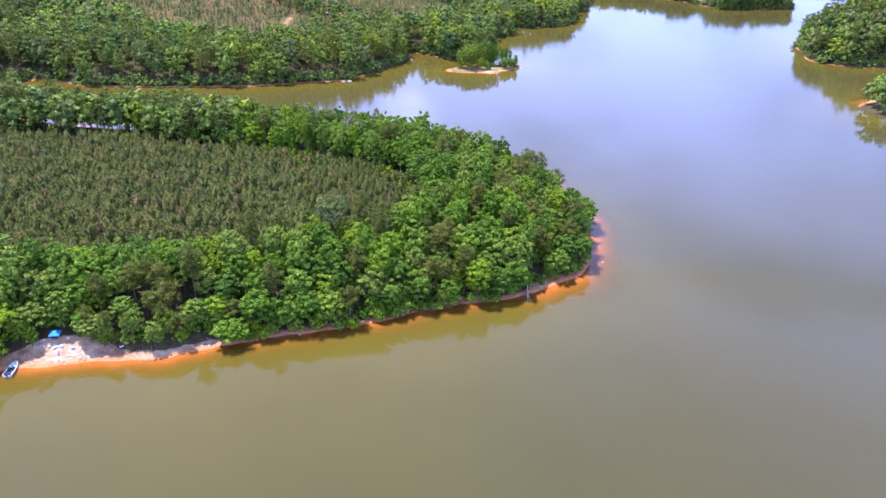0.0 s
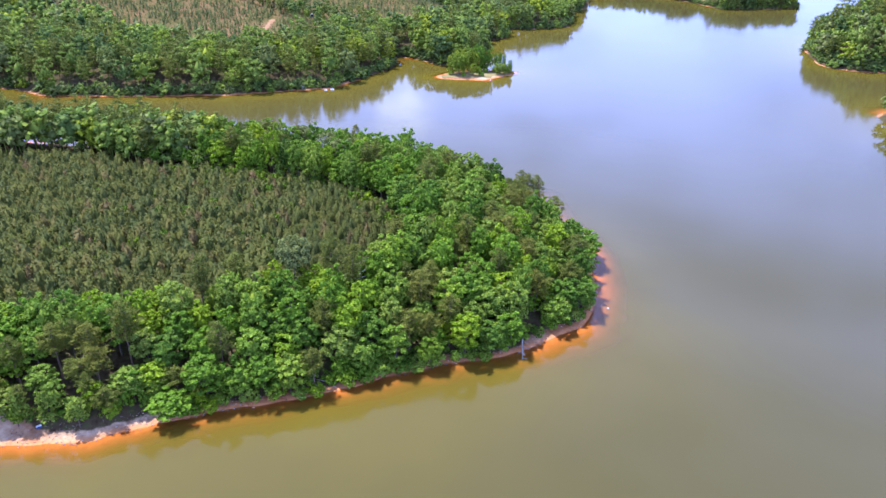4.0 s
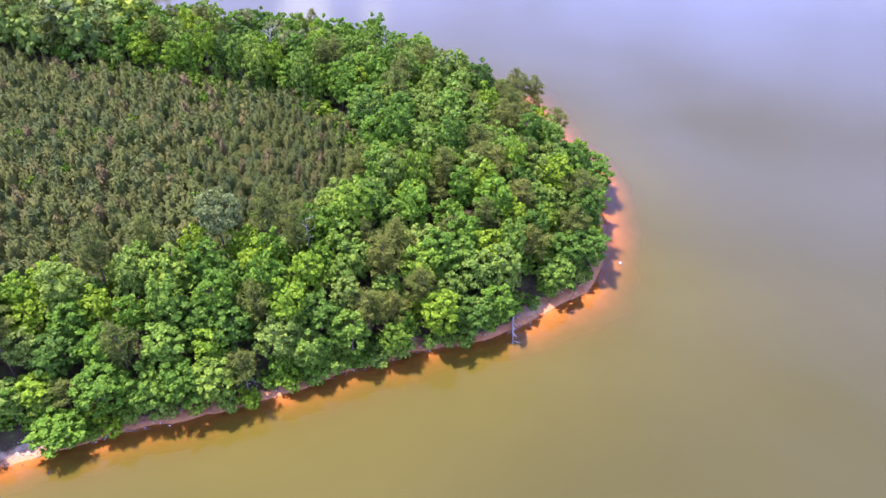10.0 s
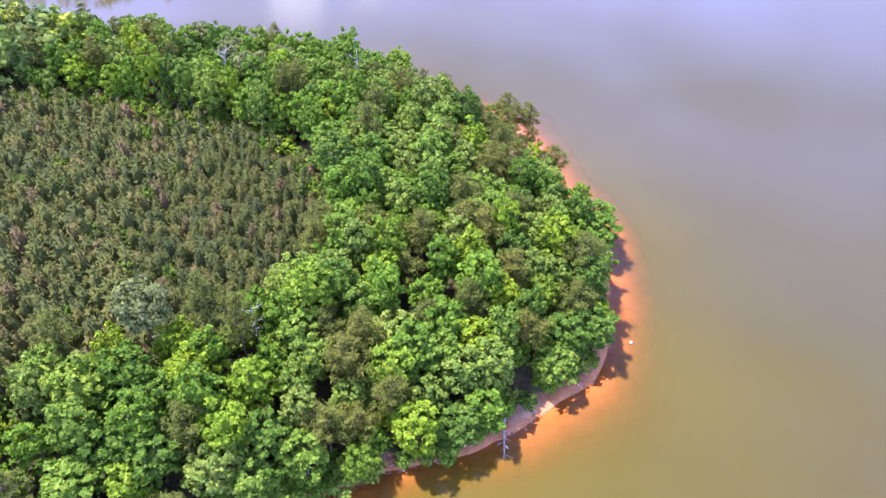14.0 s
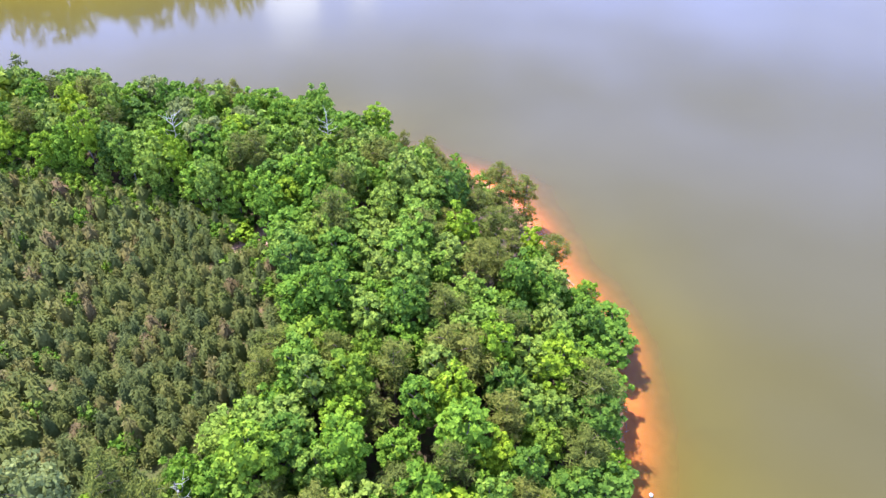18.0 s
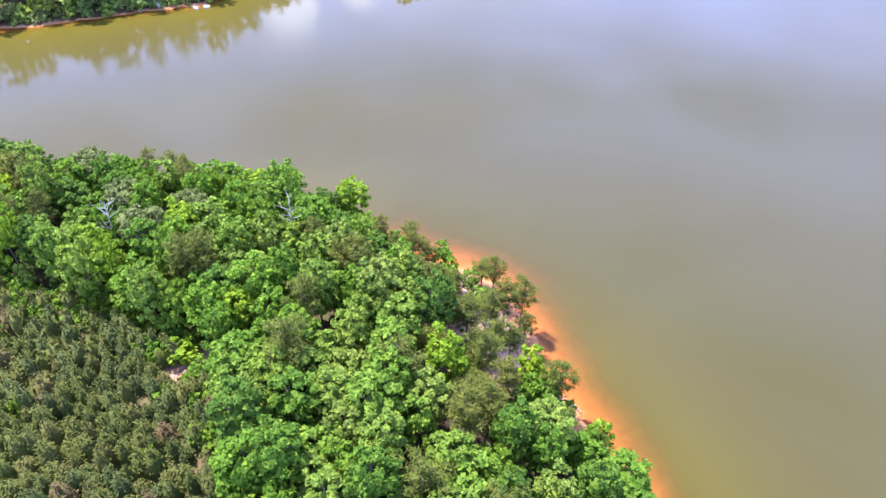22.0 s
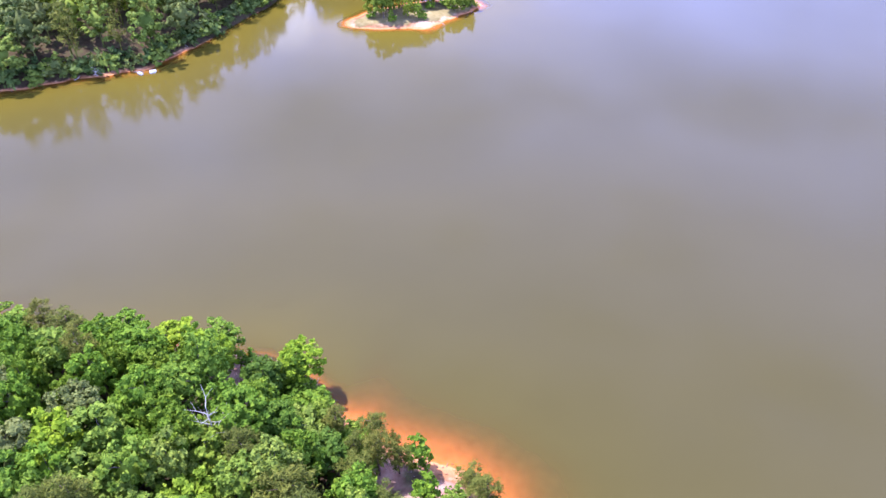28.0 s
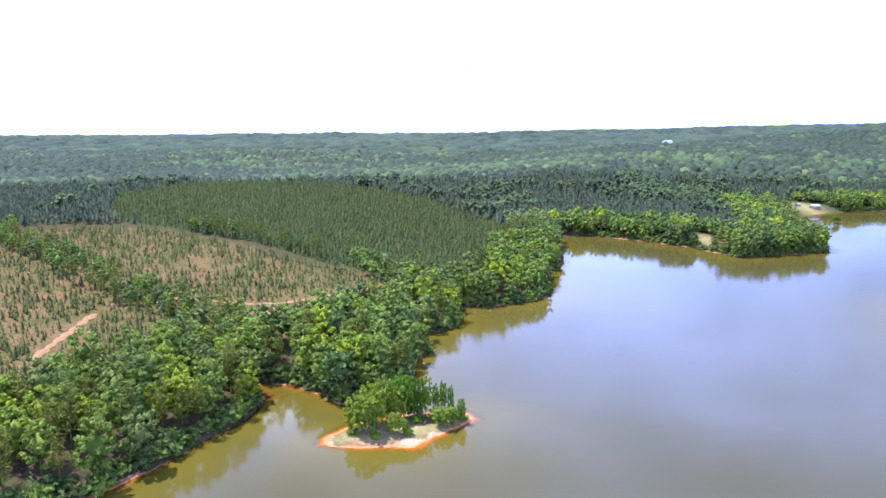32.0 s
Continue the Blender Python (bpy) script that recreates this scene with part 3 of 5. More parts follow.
def broad_crown(r, radius, low, top, lobes, per, leaf, core=0.70, square=2.2):
    """A crown of many small boughs of foliage round a dark heart, each a cap of leaf sprays that faces out and up."""
    mid, half = (low + top) / 2, (top - low) / 2
    k = np.arange(lobes) + 0.5
    zz = 1 - 1.80 * k / lobes
    ang = k * 2.39996 + r.uniform(0, 6)
    ring = np.clip(1 - np.abs(zz) ** square, 0, 1) ** (1 / 2.2)
    dirs = np.stack([ring * np.cos(ang), ring * np.sin(ang), zz], -1)
    lr = radius * r.uniform(0.55, 1.0, lobes) * 1.62 / math.sqrt(lobes)
    c = dirs * np.array([radius * 0.76, radius * 0.76, half * 0.84]) * r.uniform(0.72, 1.12, (lobes, 1)) + r.normal(size=(lobes, 3)) * radius * 0.05 + np.array([0, 0, mid])
    V, Q, T = [], [], []
    n = 0
    for i in range(lobes):
        d = unit(r.normal(size=(per, 3)) + 0.9 * dirs[i] + np.array([0, 0, 0.65]))
        at = c[i] + d * lr[i] * np.array([1.15, 1.15, 0.8]) * r.uniform(0.70, 1.15, (per, 1))
        V.append(sprays(r, at, d + np.array([0, 0, 0.35]), leaf, 1.1, 0.7, 0.85))
        Q.append(n + np.arange(per * 4).reshape(-1, 4))
        n += per * 4
        V.append(c[i] - dirs[i] * lr[i] * 0.25 + CORE_V * lr[i] * core * r.uniform(0.8, 1.1, (6, 1)) * np.array([1, 1, 0.8]))
        T.append(n + CORE_F)
        n += 6
    V.append(np.array([0, 0, mid]) + CORE_V * np.array([radius * 0.52, radius * 0.52, half * 0.46]))
    T.append(n + CORE_F)
    return np.concatenate(V), np.concatenate(Q), np.concatenate(T)


def pine_crown(r, radius, low, top, tiers, per, leaf):
    """Many small tufts of needles at the ends of whorled boughs, in a loose rounded crown."""
    V, Q, T = [], [], []
    n = 0
    for i in range(tiers):
        f = i / (tiers - 1)
        z = low + (top - low) * f
        reach = radius * math.sqrt(max(0.05, 1 - (2.0 * abs(f - 0.42) / 1.2) ** 2))
        count = max(2, round(7.5 * reach / radius))
        for j in range(count):
            a = i * 2.1 + j * 6.283 / count + r.uniform(-0.4, 0.4)
            out = reach * (r.uniform(0.5, 1.05) if j % 3 else r.uniform(0.15, 0.5))
            c = np.array([math.cos(a) * out, math.sin(a) * out, z + r.uniform(-0.5, 0.5)])
            tuft = radius * r.uniform(0.20, 0.34)
            d = unit(r.normal(size=(per, 3)) + np.array([0, 0, 0.5]))
            V.append(sprays(r, c + d * tuft * np.array([1, 1, 0.7]) * r.uniform(0.45, 1.35, (per, 1)), d + np.array([0, 0, 0.4]), leaf, 1.9, 1.0, 0.32))
            Q.append(n + np.arange(per * 4).reshape(-1, 4))
            n += per * 4
            V.append(c + CORE_V * tuft * 0.45 * np.array([1, 1, 0.6]))
            T.append(n + CORE_F)
            n += 6
    return np.concatenate(V), np.concatenate(Q), np.concatenate(T)


def young_crown(r, radius, top, blades):
    """A young pine: a soft rounded cone of short needle tufts close round a tapered heart."""
    f = ((np.arange(blades) + 0.5) / blades) ** 1.2
    a = np.arange(blades) * 2.39996 + r.uniform(0, 6)
    reach = radius * (1 - f) ** 0.48 * r.uniform(0.6, 1.12, blades)
    at = np.stack([np.cos(a) * reach, np.sin(a) * reach, top * (0.14 + 0.86 * f) + r.uniform(-0.05, 0.05, blades) * top], -1)
    d = unit(np.stack([np.cos(a), np.sin(a), 0.8 + 0 * a], -1))
    V = sprays(r, at, d, radius * 1.55 / math.sqrt(blades), 1.5, 0.6, 0.55)
    Q = np.arange(blades * 4).reshape(-1, 4)
    core = np.array([(0, 0, top * 0.97)] + [(math.cos(k * 1.2566 + 0.6 * (h > 0.3)) * radius * w, math.sin(k * 1.2566 + 0.6 * (h > 0.3)) * radius * w, top * h) for w, h in ((0.58, 0.55), (0.78, 0.10)) for k in range(5)])
    n = len(V)
    T = n + np.array([(0, 1 + k, 1 + (k + 1) % 5) for k in range(5)] + [(1 + k, 6 + k, 6 + (k + 1) % 5) for k in range(5)] + [(1 + k, 6 + (k + 1) % 5, 1 + (k + 1) % 5) for k in range(5)])
    return np.concatenate([V, core]), Q, T


def spire(r, radius, top, blades):
    """A narrow far pine: a spire of upswept tufts."""
    f = (np.arange(blades) + 0.5) / blades
    a = np.arange(blades) * 2.39996 + r.uniform(0, 6)
    reach = radius * (1 - f) ** 0.6 * r.uniform(0.5, 1.35, blades)
    at = np.stack([np.cos(a) * reach, np.sin(a) * reach, top * (0.12 + 0.84 * f) + r.uniform(-0.05, 0.05, blades) * top], -1)
    d = unit(np.stack([np.cos(a), np.sin(a), 0.6 + 0 * a], -1))
    V = sprays(r, at, d, radius * 0.30, 1.5, 1.2, 0.5)
    Q = np.arange(blades * 4).reshape(-1, 4)
    core = np.array([(0, 0, top)] + [(math.cos(k * 1.2566) * radius * 0.55, math.sin(k * 1.2566) * radius * 0.55, top * 0.14) for k in range(5)])
    n = len(V)
    T = n + np.array([(0, 1 + k, 1 + (k + 1) % 5) for k in range(5)])
    return np.concatenate([V, core]), Q, T


def dome(r, radius, low, top, sprigs, leaf):
    """A far tree of a closed wood: an uneven five-sided cap with a few sprays that break its outline."""
    a = np.arange(5) * 1.2566 + r.uniform(0, 6)
    rings = [np.stack([np.cos(a + t) * radius * w * r.uniform(0.75, 1.2, 5), np.sin(a + t) * radius * w * r.uniform(0.75, 1.2, 5), low + (top - low) * (h + r.uniform(-0.08, 0.08, 5))], -1) for t, w, h in ((0, 1.0, 0.0), (0.6, 0.72, 0.72))]
    tip = np.array([[r.normal() * 0.1 * radius, r.normal() * 0.1 * radius, top]])
    T = np.array([(k, (k + 1) % 5, 5 + k) for k in range(5)] + [((k + 1) % 5, 5 + (k + 1) % 5, 5 + k) for k in range(5)] + [(5 + k, 5 + (k + 1) % 5, 10) for k in range(5)])
    d = unit(r.normal(size=(sprigs, 3)) + np.array([0, 0, 0.9]))
    at = d * np.array([radius * 0.85, radius * 0.85, (top - low) * 0.9]) + np.array([0, 0, low])
    V = sprays(r, at, d, leaf)
    return np.concatenate([V] + rings + [tip]), np.arange(sprigs * 4).reshape(-1, 4), T + sprigs * 4


def tube(points, radii, sides=6):
    """A tapered round limb along points: vertices and quads."""
    V, Q = [], []
    pts = [Vector(p) for p in points]
    for i, (p, rad) in enumerate(zip(pts, radii)):
        along = (pts[min(i + 1, len(pts) - 1)] - pts[max(i - 1, 0)]).normalized()
        side = along.orthogonal().normalized()
        other = along.cross(side)
        for k in range(sides):
            a = 2 * math.pi * k / sides
            V.append(p + (side * math.cos(a) + other * math.sin(a)) * rad)
            if i < len(pts) - 1:
                k2 = (k + 1) % sides
                Q.append((i * sides + k, i * sides + k2, (i + 1) * sides + k2, (i + 1) * sides + k))
    return V, Q


def limbs(name, mat, lines, sides=6):
    V, Q = [], []
    for points, radii in lines:
        v, q = tube(points, radii, sides)
        Q += [tuple(len(V) + k for k in f) for f in q]
        V += v
    return mesh_of(name, np.array([tuple(v) for v in V]), Q, [], mat)


def trunk_lines(r, tall, thick, fork, spread, limbs_n):
    """A stem that leans a little, with limbs that reach into the crown."""
    bend = r.normal(size=2) * 0.03 * tall
    stem = [(0, 0, -0.6), (bend[0] * 0.2, bend[1] * 0.2, tall * 0.3), (bend[0] * 0.7, bend[1] * 0.7, tall * 0.65), (bend[0], bend[1], tall)]
    lines = [(stem, (thick * 1.25, thick * 0.85, thick * 0.6, thick * 0.15))]
    for i in range(limbs_n):
        a, z = i * 2.4 + r.uniform(-0.3, 0.3), tall * (fork + (0.95 - fork) * i / max(1, limbs_n))
        f = z / tall
        base = (bend[0] * f, bend[1] * f, z)
        tip = (base[0] + math.cos(a) * spread, base[1] + math.sin(a) * spread, z + spread * 0.55)
        half = tuple(0.5 * (p + q) + (0.1 * spread if k == 2 else 0) for k, (p, q) in enumerate(zip(base, tip)))
        lines.append(((base, half, tip), (thick * 0.42, thick * 0.25, thick * 0.07)))
    return lines


def part(name, mesh, parent, label=""):
    ob = new(name, mesh)
    ob.parent = parent
    return tagged(ob, label)


def tree(name, trunk_mesh, crown_mesh, label, category, group):
    """A tree: an empty at its foot that carries trunk and crown."""
    root = tagged(new(name), label, category, group)
    root.empty_display_size = 0.5
    part("trunk", trunk_mesh, root)
    part("crown", crown_mesh, root)
    return root


planted = set()


def place(model, x, y, size=1.0, wide=None, turn=None, sink=0.15, lean=(0, 0)):
    z = float(height(np.array([x]), np.array([y]))[0])
    m = pose(x, y, max(z, -0.3) - sink, lean[0], lean[1], rng.uniform(0, 360) if turn is None else turn)
    w = wide or size
    m = m @ Matrix.Diagonal((w, w, size, 1))
    if model.name not in planted:
        planted.add(model.name)
        model.matrix_basis = m
        return model
    return copy_thing(model, m @ Matrix.Diagonal((1 / model.scale.x, 1 / model.scale.y, 1 / model.scale.z, 1)))


def scatter(poly, gap, seed, keep=None, tries=2.6):
    """Points with at least gap metres between them inside an outline."""
    r = np.random.default_rng(seed)
    px, py = [p[0] for p in poly], [p[1] for p in poly]
    n = int((max(px) - min(px)) * (max(py) - min(py)) / gap ** 2 * tries)
    cand = np.stack([r.uniform(min(px), max(px), n), r.uniform(min(py), max(py), n)], -1)
    ok = inside(poly, cand[:, 0], cand[:, 1]) > 0
    if keep is not None:
        ok &= keep(cand[:, 0], cand[:, 1])
    cells, got = {}, []
    for x, y in cand[ok]:
        i, j = int(x // gap), int(y // gap)
        if all((x - u) ** 2 + (y - v) ** 2 >= gap * gap for a in (-1, 0, 1) for b in (-1, 0, 1) for u, v in cells.get((i + a, j + b), ())):
            cells.setdefault((i, j), []).append((x, y))
            got.append((x, y))
    return np.array(got).reshape(-1, 2)


def woods(name, mat, models, pts, sizes, tints, label, category, seed):
    """Many trees joined into one mesh of kind stuff; each keeps a tint of its own."""
    r = np.random.default_rng(seed)
    z = height(pts[:, 0], pts[:, 1])
    V, Q, T, C = [], [], [], []
    n = 0
    which = r.integers(0, len(models), len(pts))
    turn = r.uniform(0, 6.283, len(pts))
    for k, (mv, mq, mt) in enumerate(models):
        sel = np.where(which == k)[0]
        if not len(sel):
            continue
        c, s = np.cos(turn[sel])[:, None], np.sin(turn[sel])[:, None]
        sz = sizes[sel][:, None]
        w = sz * r.uniform(0.9, 1.2, (len(sel), 1))
        v = np.stack([(mv[:, 0] * c - mv[:, 1] * s) * w + pts[sel, :1], (mv[:, 0] * s + mv[:, 1] * c) * w + pts[sel, 1:], mv[:, 2] * sz + z[sel][:, None] - 0.2], -1)
        off = n + np.arange(len(sel))[:, None, None] * len(mv)
        V.append(v.reshape(-1, 3))
        Q.append((mq[None] + off).reshape(-1, 4))
        T.append((mt[None] + off).reshape(-1, 3))
        C.append(np.repeat(tints[sel], len(mv)))
        n += len(sel) * len(mv)
    ob = new(name, mesh_of(name, np.concatenate(V), np.concatenate(Q), np.concatenate(T), mat, np.concatenate(C)))
    return tagged(ob, label, category, kind="stuff")


def with_stem(model, tall, thick):
    """Adds a three-sided stem to a far tree."""
    v, q, t = model
    stem = np.array([(math.cos(k * 2.094) * thick, math.sin(k * 2.094) * thick, -0.5) for k in range(3)] + [(0, 0, tall)])
    n = len(v)
    return np.concatenate([v, stem]), q, np.concatenate([t, n + np.array([(0, 1, 3), (1, 2, 3), (2, 0, 3)])])


r0 = np.random.default_rng(11)
broad_models, pine_models, young_models = [], [], []
broad_parts = []
for i in range(5):
    tall, rad = (17, 18, 16, 19, 15)[i], (4.9, 4.6, 5.1, 4.8, 5.0)[i]
    cm = mesh_of("broad_crown", *broad_crown(r0, rad, tall * 0.22, tall, (44, 48, 46, 50, 42)[i], 36, 0.385, 0.80), leaf_broad)
    tm = limbs("broad_trunk", bark, trunk_lines(r0, tall * 0.85, 0.26, 0.35, rad * 0.6, 5))
    broad_parts.append((tm, cm))
    broad_models.append(tree("broadleaf_tree", tm, cm, "leafy green broadleaf tree with a rounded crown on the wooded point", "tree", "broadleaf trees on the point"))
for i in range(3):
    tall, rad = (20, 18, 21)[i], (3.5, 3.8, 3.2)[i]
    cm = mesh_of("pine_crown", *pine_crown(r0, rad, tall * 0.54, tall, 8, 40, 0.25), leaf_pine)
    tm = limbs("pine_trunk", bark_pine, trunk_lines(r0, tall * 0.97, 0.24, 0.5, rad * 0.55, 7))
    pine_models.append(tree("pine_tree", tm, cm, "tall pine with a bare stem and dull olive needle tufts", "tree", "tall pines on the point"))
for i in range(3):
    cm = mesh_of("young_pine_crown", *young_crown(r0, 1.75, (5.0, 5.5, 4.4)[i], 150), leaf_young)
    tm = limbs("young_pine_trunk", bark_pine, [(((0, 0, -0.4), (0.03, 0, 2.5), (0, 0, 4.6)), (0.09, 0.07, 0.02))], 5)
    young_models.append(tree("young_pine", tm, cm, "young planted pine, narrow spire of grey-green needles", "tree", "young pines of the plantation"))


def recoloured(mesh, mat):
    me = mesh.copy()
    me.materials[0] = mat
    return me


pale_model = tree("pale_tree", limbs("pale_trunk", bark, trunk_lines(r0, 14.5, 0.24, 0.72, 3.6, 7)), mesh_of("pale_crown", *broad_crown(r0, 5.2, 9.6, 17.0, 46, 40, 0.33, 0.80), leaf_pale), "pale grey-green round-crowned tree beside the young pines", "tree", "")
lime_model = tree("lime_tree", broad_parts[4][0], recoloured(broad_parts[4][1], leaf_lime), "bright yellow-green leafy tree among darker trees", "tree", "lime-green trees on the point")
shrub_stems = limbs("shrub_stems", bark, [(((0, 0, -0.3), (0.3 * math.cos(a), 0.3 * math.sin(a), 1.0), (0.9 * math.cos(a), 0.9 * math.sin(a), 2.2)), (0.06, 0.05, 0.02)) for a in (0.3, 2.2, 4.1)], 5)
shrub_crown = mesh_of("shrub_crown", *broad_crown(r0, 1.9, 0.3, 3.4, 12, 20, 0.30), leaf_broad)
shrub_model = tree("shrub", shrub_stems, shrub_crown, "low leafy green shrub at the wood's edge", "shrub", "shrubs on the point")
bright_shrub = tree("shrub", shrub_stems, recoloured(shrub_crown, leaf_lime), "bright green leafy shrub along the edge of the young pines", "shrub", "bright shrubs round the plantation")
sapling_models = [tree("sapling", limbs("sapling_stem", bark, trunk_lines(r0, 7.0, 0.10, 0.3, 1.2, 4)), mesh_of("sapling_crown", *broad_crown(r0, 2.4, 0.9, 8.4 + i, 24, 18, 0.34), leaf_broad),
                       "slender half-grown broadleaf tree under taller trees", "tree", "half-grown trees on the point") for i in range(2)]

bank_parts = [(limbs("bank_tree_trunk", bark, trunk_lines(r0, 10.5, 0.24, 0.2, 3.0, 6)), mesh_of("bank_tree_crown", *broad_crown(r0, 5.0, 0.4, 13.0 + i, 52, 34, 0.38, 0.72, 3.4), mat)) for i, mat in enumerate((leaf_broad, leaf_isle))]
bank_models = [tree("bank_tree", tm, cm, "full leafy tree with boughs down to the island's ground", "tree", "trees of the island") for tm, cm in bank_parts]

# ---- woods of the point ----
POINT = [(-160, 130), (-115, 146), (-40, 168), (30, 192), (62, 225), (64, 260), (50, 320), (10, 345), (-40, 356), (-160, 372)]


def camp(x, y):
    """The open beach of the camp, kept clear of trees."""
    back = 12.5 * smooth(-121, -116, x) * smooth(-97, -101, x) + 5.4 * smooth(-100, -96, x) * smooth(-58, -64, x)
    return shore(x, y) < back


def open_bank(x, y):
    """The north-eastern bank, where red sand shows between a few pines."""
    return (x > 18) & (y > 281) & (shore(x, y) < 9.5)


def on_point(x, y):
    return ~bare(x, y) & (np.hypot(x - 31, y - 205.5) > 4.5) & ~camp(x, y) & (shore(x, y) > 2.2 + 0.4 * smooth(30, 45, x) + 1.0 * wobble(x, y, 11, 21)) & (inside(PLANTATION, x, y) < -1.0)


# trees that stand out, at their places: model, x, y, height and spread against the model
landmarks = [(pale_model, -36.8, 210.3, 1.30, 1.0), (pale_model, -36.5, 309, 1.05, 1.0), (pale_model, -58, 338, 1.0, 0.95), (pale_model, -44, 321, 1.02, 0.9), (pale_model, -29, 318, 0.92, 0.85), (pale_model, -84, 345, 1.0, 0.9),
             (pine_models[0], -26.7, 212, 1.12, 1.05), (pine_models[2], -20, 209, 1.0, 0.95), (pine_models[1], 25.5, 237, 0.98, 1.3), (pine_models[0], 21.4, 239, 0.88, 1.2), (pine_models[1], 21.4, 248.8, 0.95, 1.2), (pine_models[1], 46.5, 232.6, 0.95, 1.3),
             (pine_models[0], -1.0, 204, 0.86, 1.2), (pine_models[1], 32.4, 214, 0.74, 1.1), (pine_models[2], 13.6, 215.7, 0.62, 1.1), (pine_models[2], 46, 273.5, 0.70, 0.95), (pine_models[1], 17.5, 271.6, 0.98, 1.15), (pine_models[1], -1.3, 273, 1.14, 1.2),
             (pine_models[0], -21.6, 298.7, 0.98, 1.0), (pine_models[1], 7.3, 301.2, 0.95, 1.15), (pine_models[0], 10, 298, 0.82, 1.0), (pine_models[2], 20.9, 301.3, 0.58, 0.95), (pine_models[0], 30.2, 288.4, 0.62, 0.9), (pine_models[1], 32.4, 277.2, 0.86, 0.95),
             (pine_models[0], 36, 271.5, 0.74, 0.9), (pine_models[2], 24.3, 297.4, 0.66, 0.9), (pine_models[0], 28.5, 261.4, 0.92, 1.05), (pine_models[2], 32, 264.5, 0.8, 0.95), (pine_models[1], -72.7, 332, 1.0, 1.3), (pine_models[2], -68, 328, 0.9, 1.1),
             (pine_models[0], -27.2, 179.5, 0.58, 0.95), (pine_models[0], -72.8, 180.5, 0.98, 1.1), (pine_models[1], -77.7, 173, 0.68, 1.0), (pine_models[1], -52, 207, 1.0, 1.05), (pine_models[2], -60, 200, 1.0, 1.0),
             (lime_model, 5, 232.5, 1.28, 1.0), (lime_model, -43.5, 200.5, 1.02, 0.95), (lime_model, 7.3, 310, 1.08, 0.85), (lime_model, 2, 190.2, 0.62, 0.75), (lime_model, -12, 313, 1.12, 0.85), (lime_model, -15.5, 317, 1.05, 0.8), (lime_model, -11, 190, 0.40, 0.5),
             (pine_models[1], 15.6, 321, 0.38, 0.55), (pine_models[2], 22, 317, 0.40, 0.5), (lime_model, 11, 321.5, 0.45, 0.4), (lime_model, 4, 329, 0.45, 0.5), (lime_model, 1.5, 332, 0.5, 0.55), (lime_model, 2.5, 323, 0.62, 0.66),
             (lime_model, -99.5, 168, 0.5, 0.5), (lime_model, -115, 162, 0.62, 0.6), (lime_model, -93, 162.5, 0.35, 0.35), (lime_model, -112, 161, 0.42, 0.42), (lime_model, -16, 337, 0.72, 0.7), (lime_model, -25, 337, 0.8, 0.75), (lime_model, -33, 341, 0.7, 0.7), (pine_models[0], -92, 164, 0.5, 0.6),
             (broad_models[0], -79, 163, 0.5, 0.55), (broad_models[4], -87, 165.5, 0.55, 0.5)]
# pines that lean out over the beach
for x, y, size, lean in ((-98, 166.5, 0.5, (8, 3)), (-96.5, 165.5, 0.45, (10, -2)), (-77, 168, 0.55, (7, 2))):
    place(pine_models[1], x, y, size, size * 1.1, lean=lean)
taken = np.array([(x, y) for _, x, y, _, _ in landmarks])
for model, x, y, size, wide in landmarks:
    place(model, x, y, size, wide)

spots = scatter(POINT, 4.9, 3, on_point, 9.0)
spots = spots[(np.hypot(spots[:, None, 0] - taken[:, 0], spots[:, None, 1] - taken[:, 1]) > np.array([4.8 if m is pale_model and x < 0 else 3.4 for m, x, _, _, _ in landmarks])).all(1)]
edge_of = shore(spots[:, 0], spots[:, 1])
stand_back = []
for (x, y), d in zip(spots, edge_of):
    u = rng.uniform()
    east = 18 < x < 52 and 262 < y < 326
    north_west = x < -60 and y > 300
    if east and d < 20:
        continue
    chance = 0.45 if east else 0.30 if north_west else 0.10
    low = (0.70 if y < 285 else 0.81) + (0.28 if y < 285 else 0.16) * float(smooth(2, 17, d)) + (0.05 if y > 285 and x < -30 else 0)
    low = 0.46 + 0.48 * float(smooth(6, 26, d)) if x < -58 and y < 200 else low
    low *= 0.84 if y > 336 and x > -70 else 0.72 if x > 0 and y > 306 else 1.0
    if x < -128 or (x < -95 and y > 300):
        stand_back.append((x, y, u < chance, low))
    elif u < chance:
        place(pine_models[rng.integers(3)], x, y, low * rng.uniform(0.82, 1.08) * (0.64 if east else 0.92), rng.uniform(0.85, 1.15))
    elif u > (0.60 if y > 322 and -45 < x < 14 else 0.968):
        place(lime_model, x, y, low * rng.uniform(0.75, 1.15), rng.uniform(0.7, 0.95))
    else:
        place(broad_models[rng.integers(5)], x, y, low * rng.uniform(0.84, 1.18), rng.uniform(0.72, 1.10))

# the sparse pines of the north-eastern bank, with sand between them
sparse = scatter([(10, 330), (14, 262), (60, 262), (46, 330)], 3.3, 24, lambda x, y: (shore(x, y) > 2.3) & (shore(x, y) < 21) & (x > 12))
for k, (x, y) in enumerate(sparse[:42]):
    if open_bank(x, y) and k % 5 == 0:
        continue
    if k % 3:
        place(pine_models[rng.integers(3)], x, y, rng.uniform(0.42, 0.72), rng.uniform(0.6, 0.95))
    else:
        place(sapling_models[rng.integers(2)], x, y, rng.uniform(0.6, 1.25), rng.uniform(0.8, 1.3))

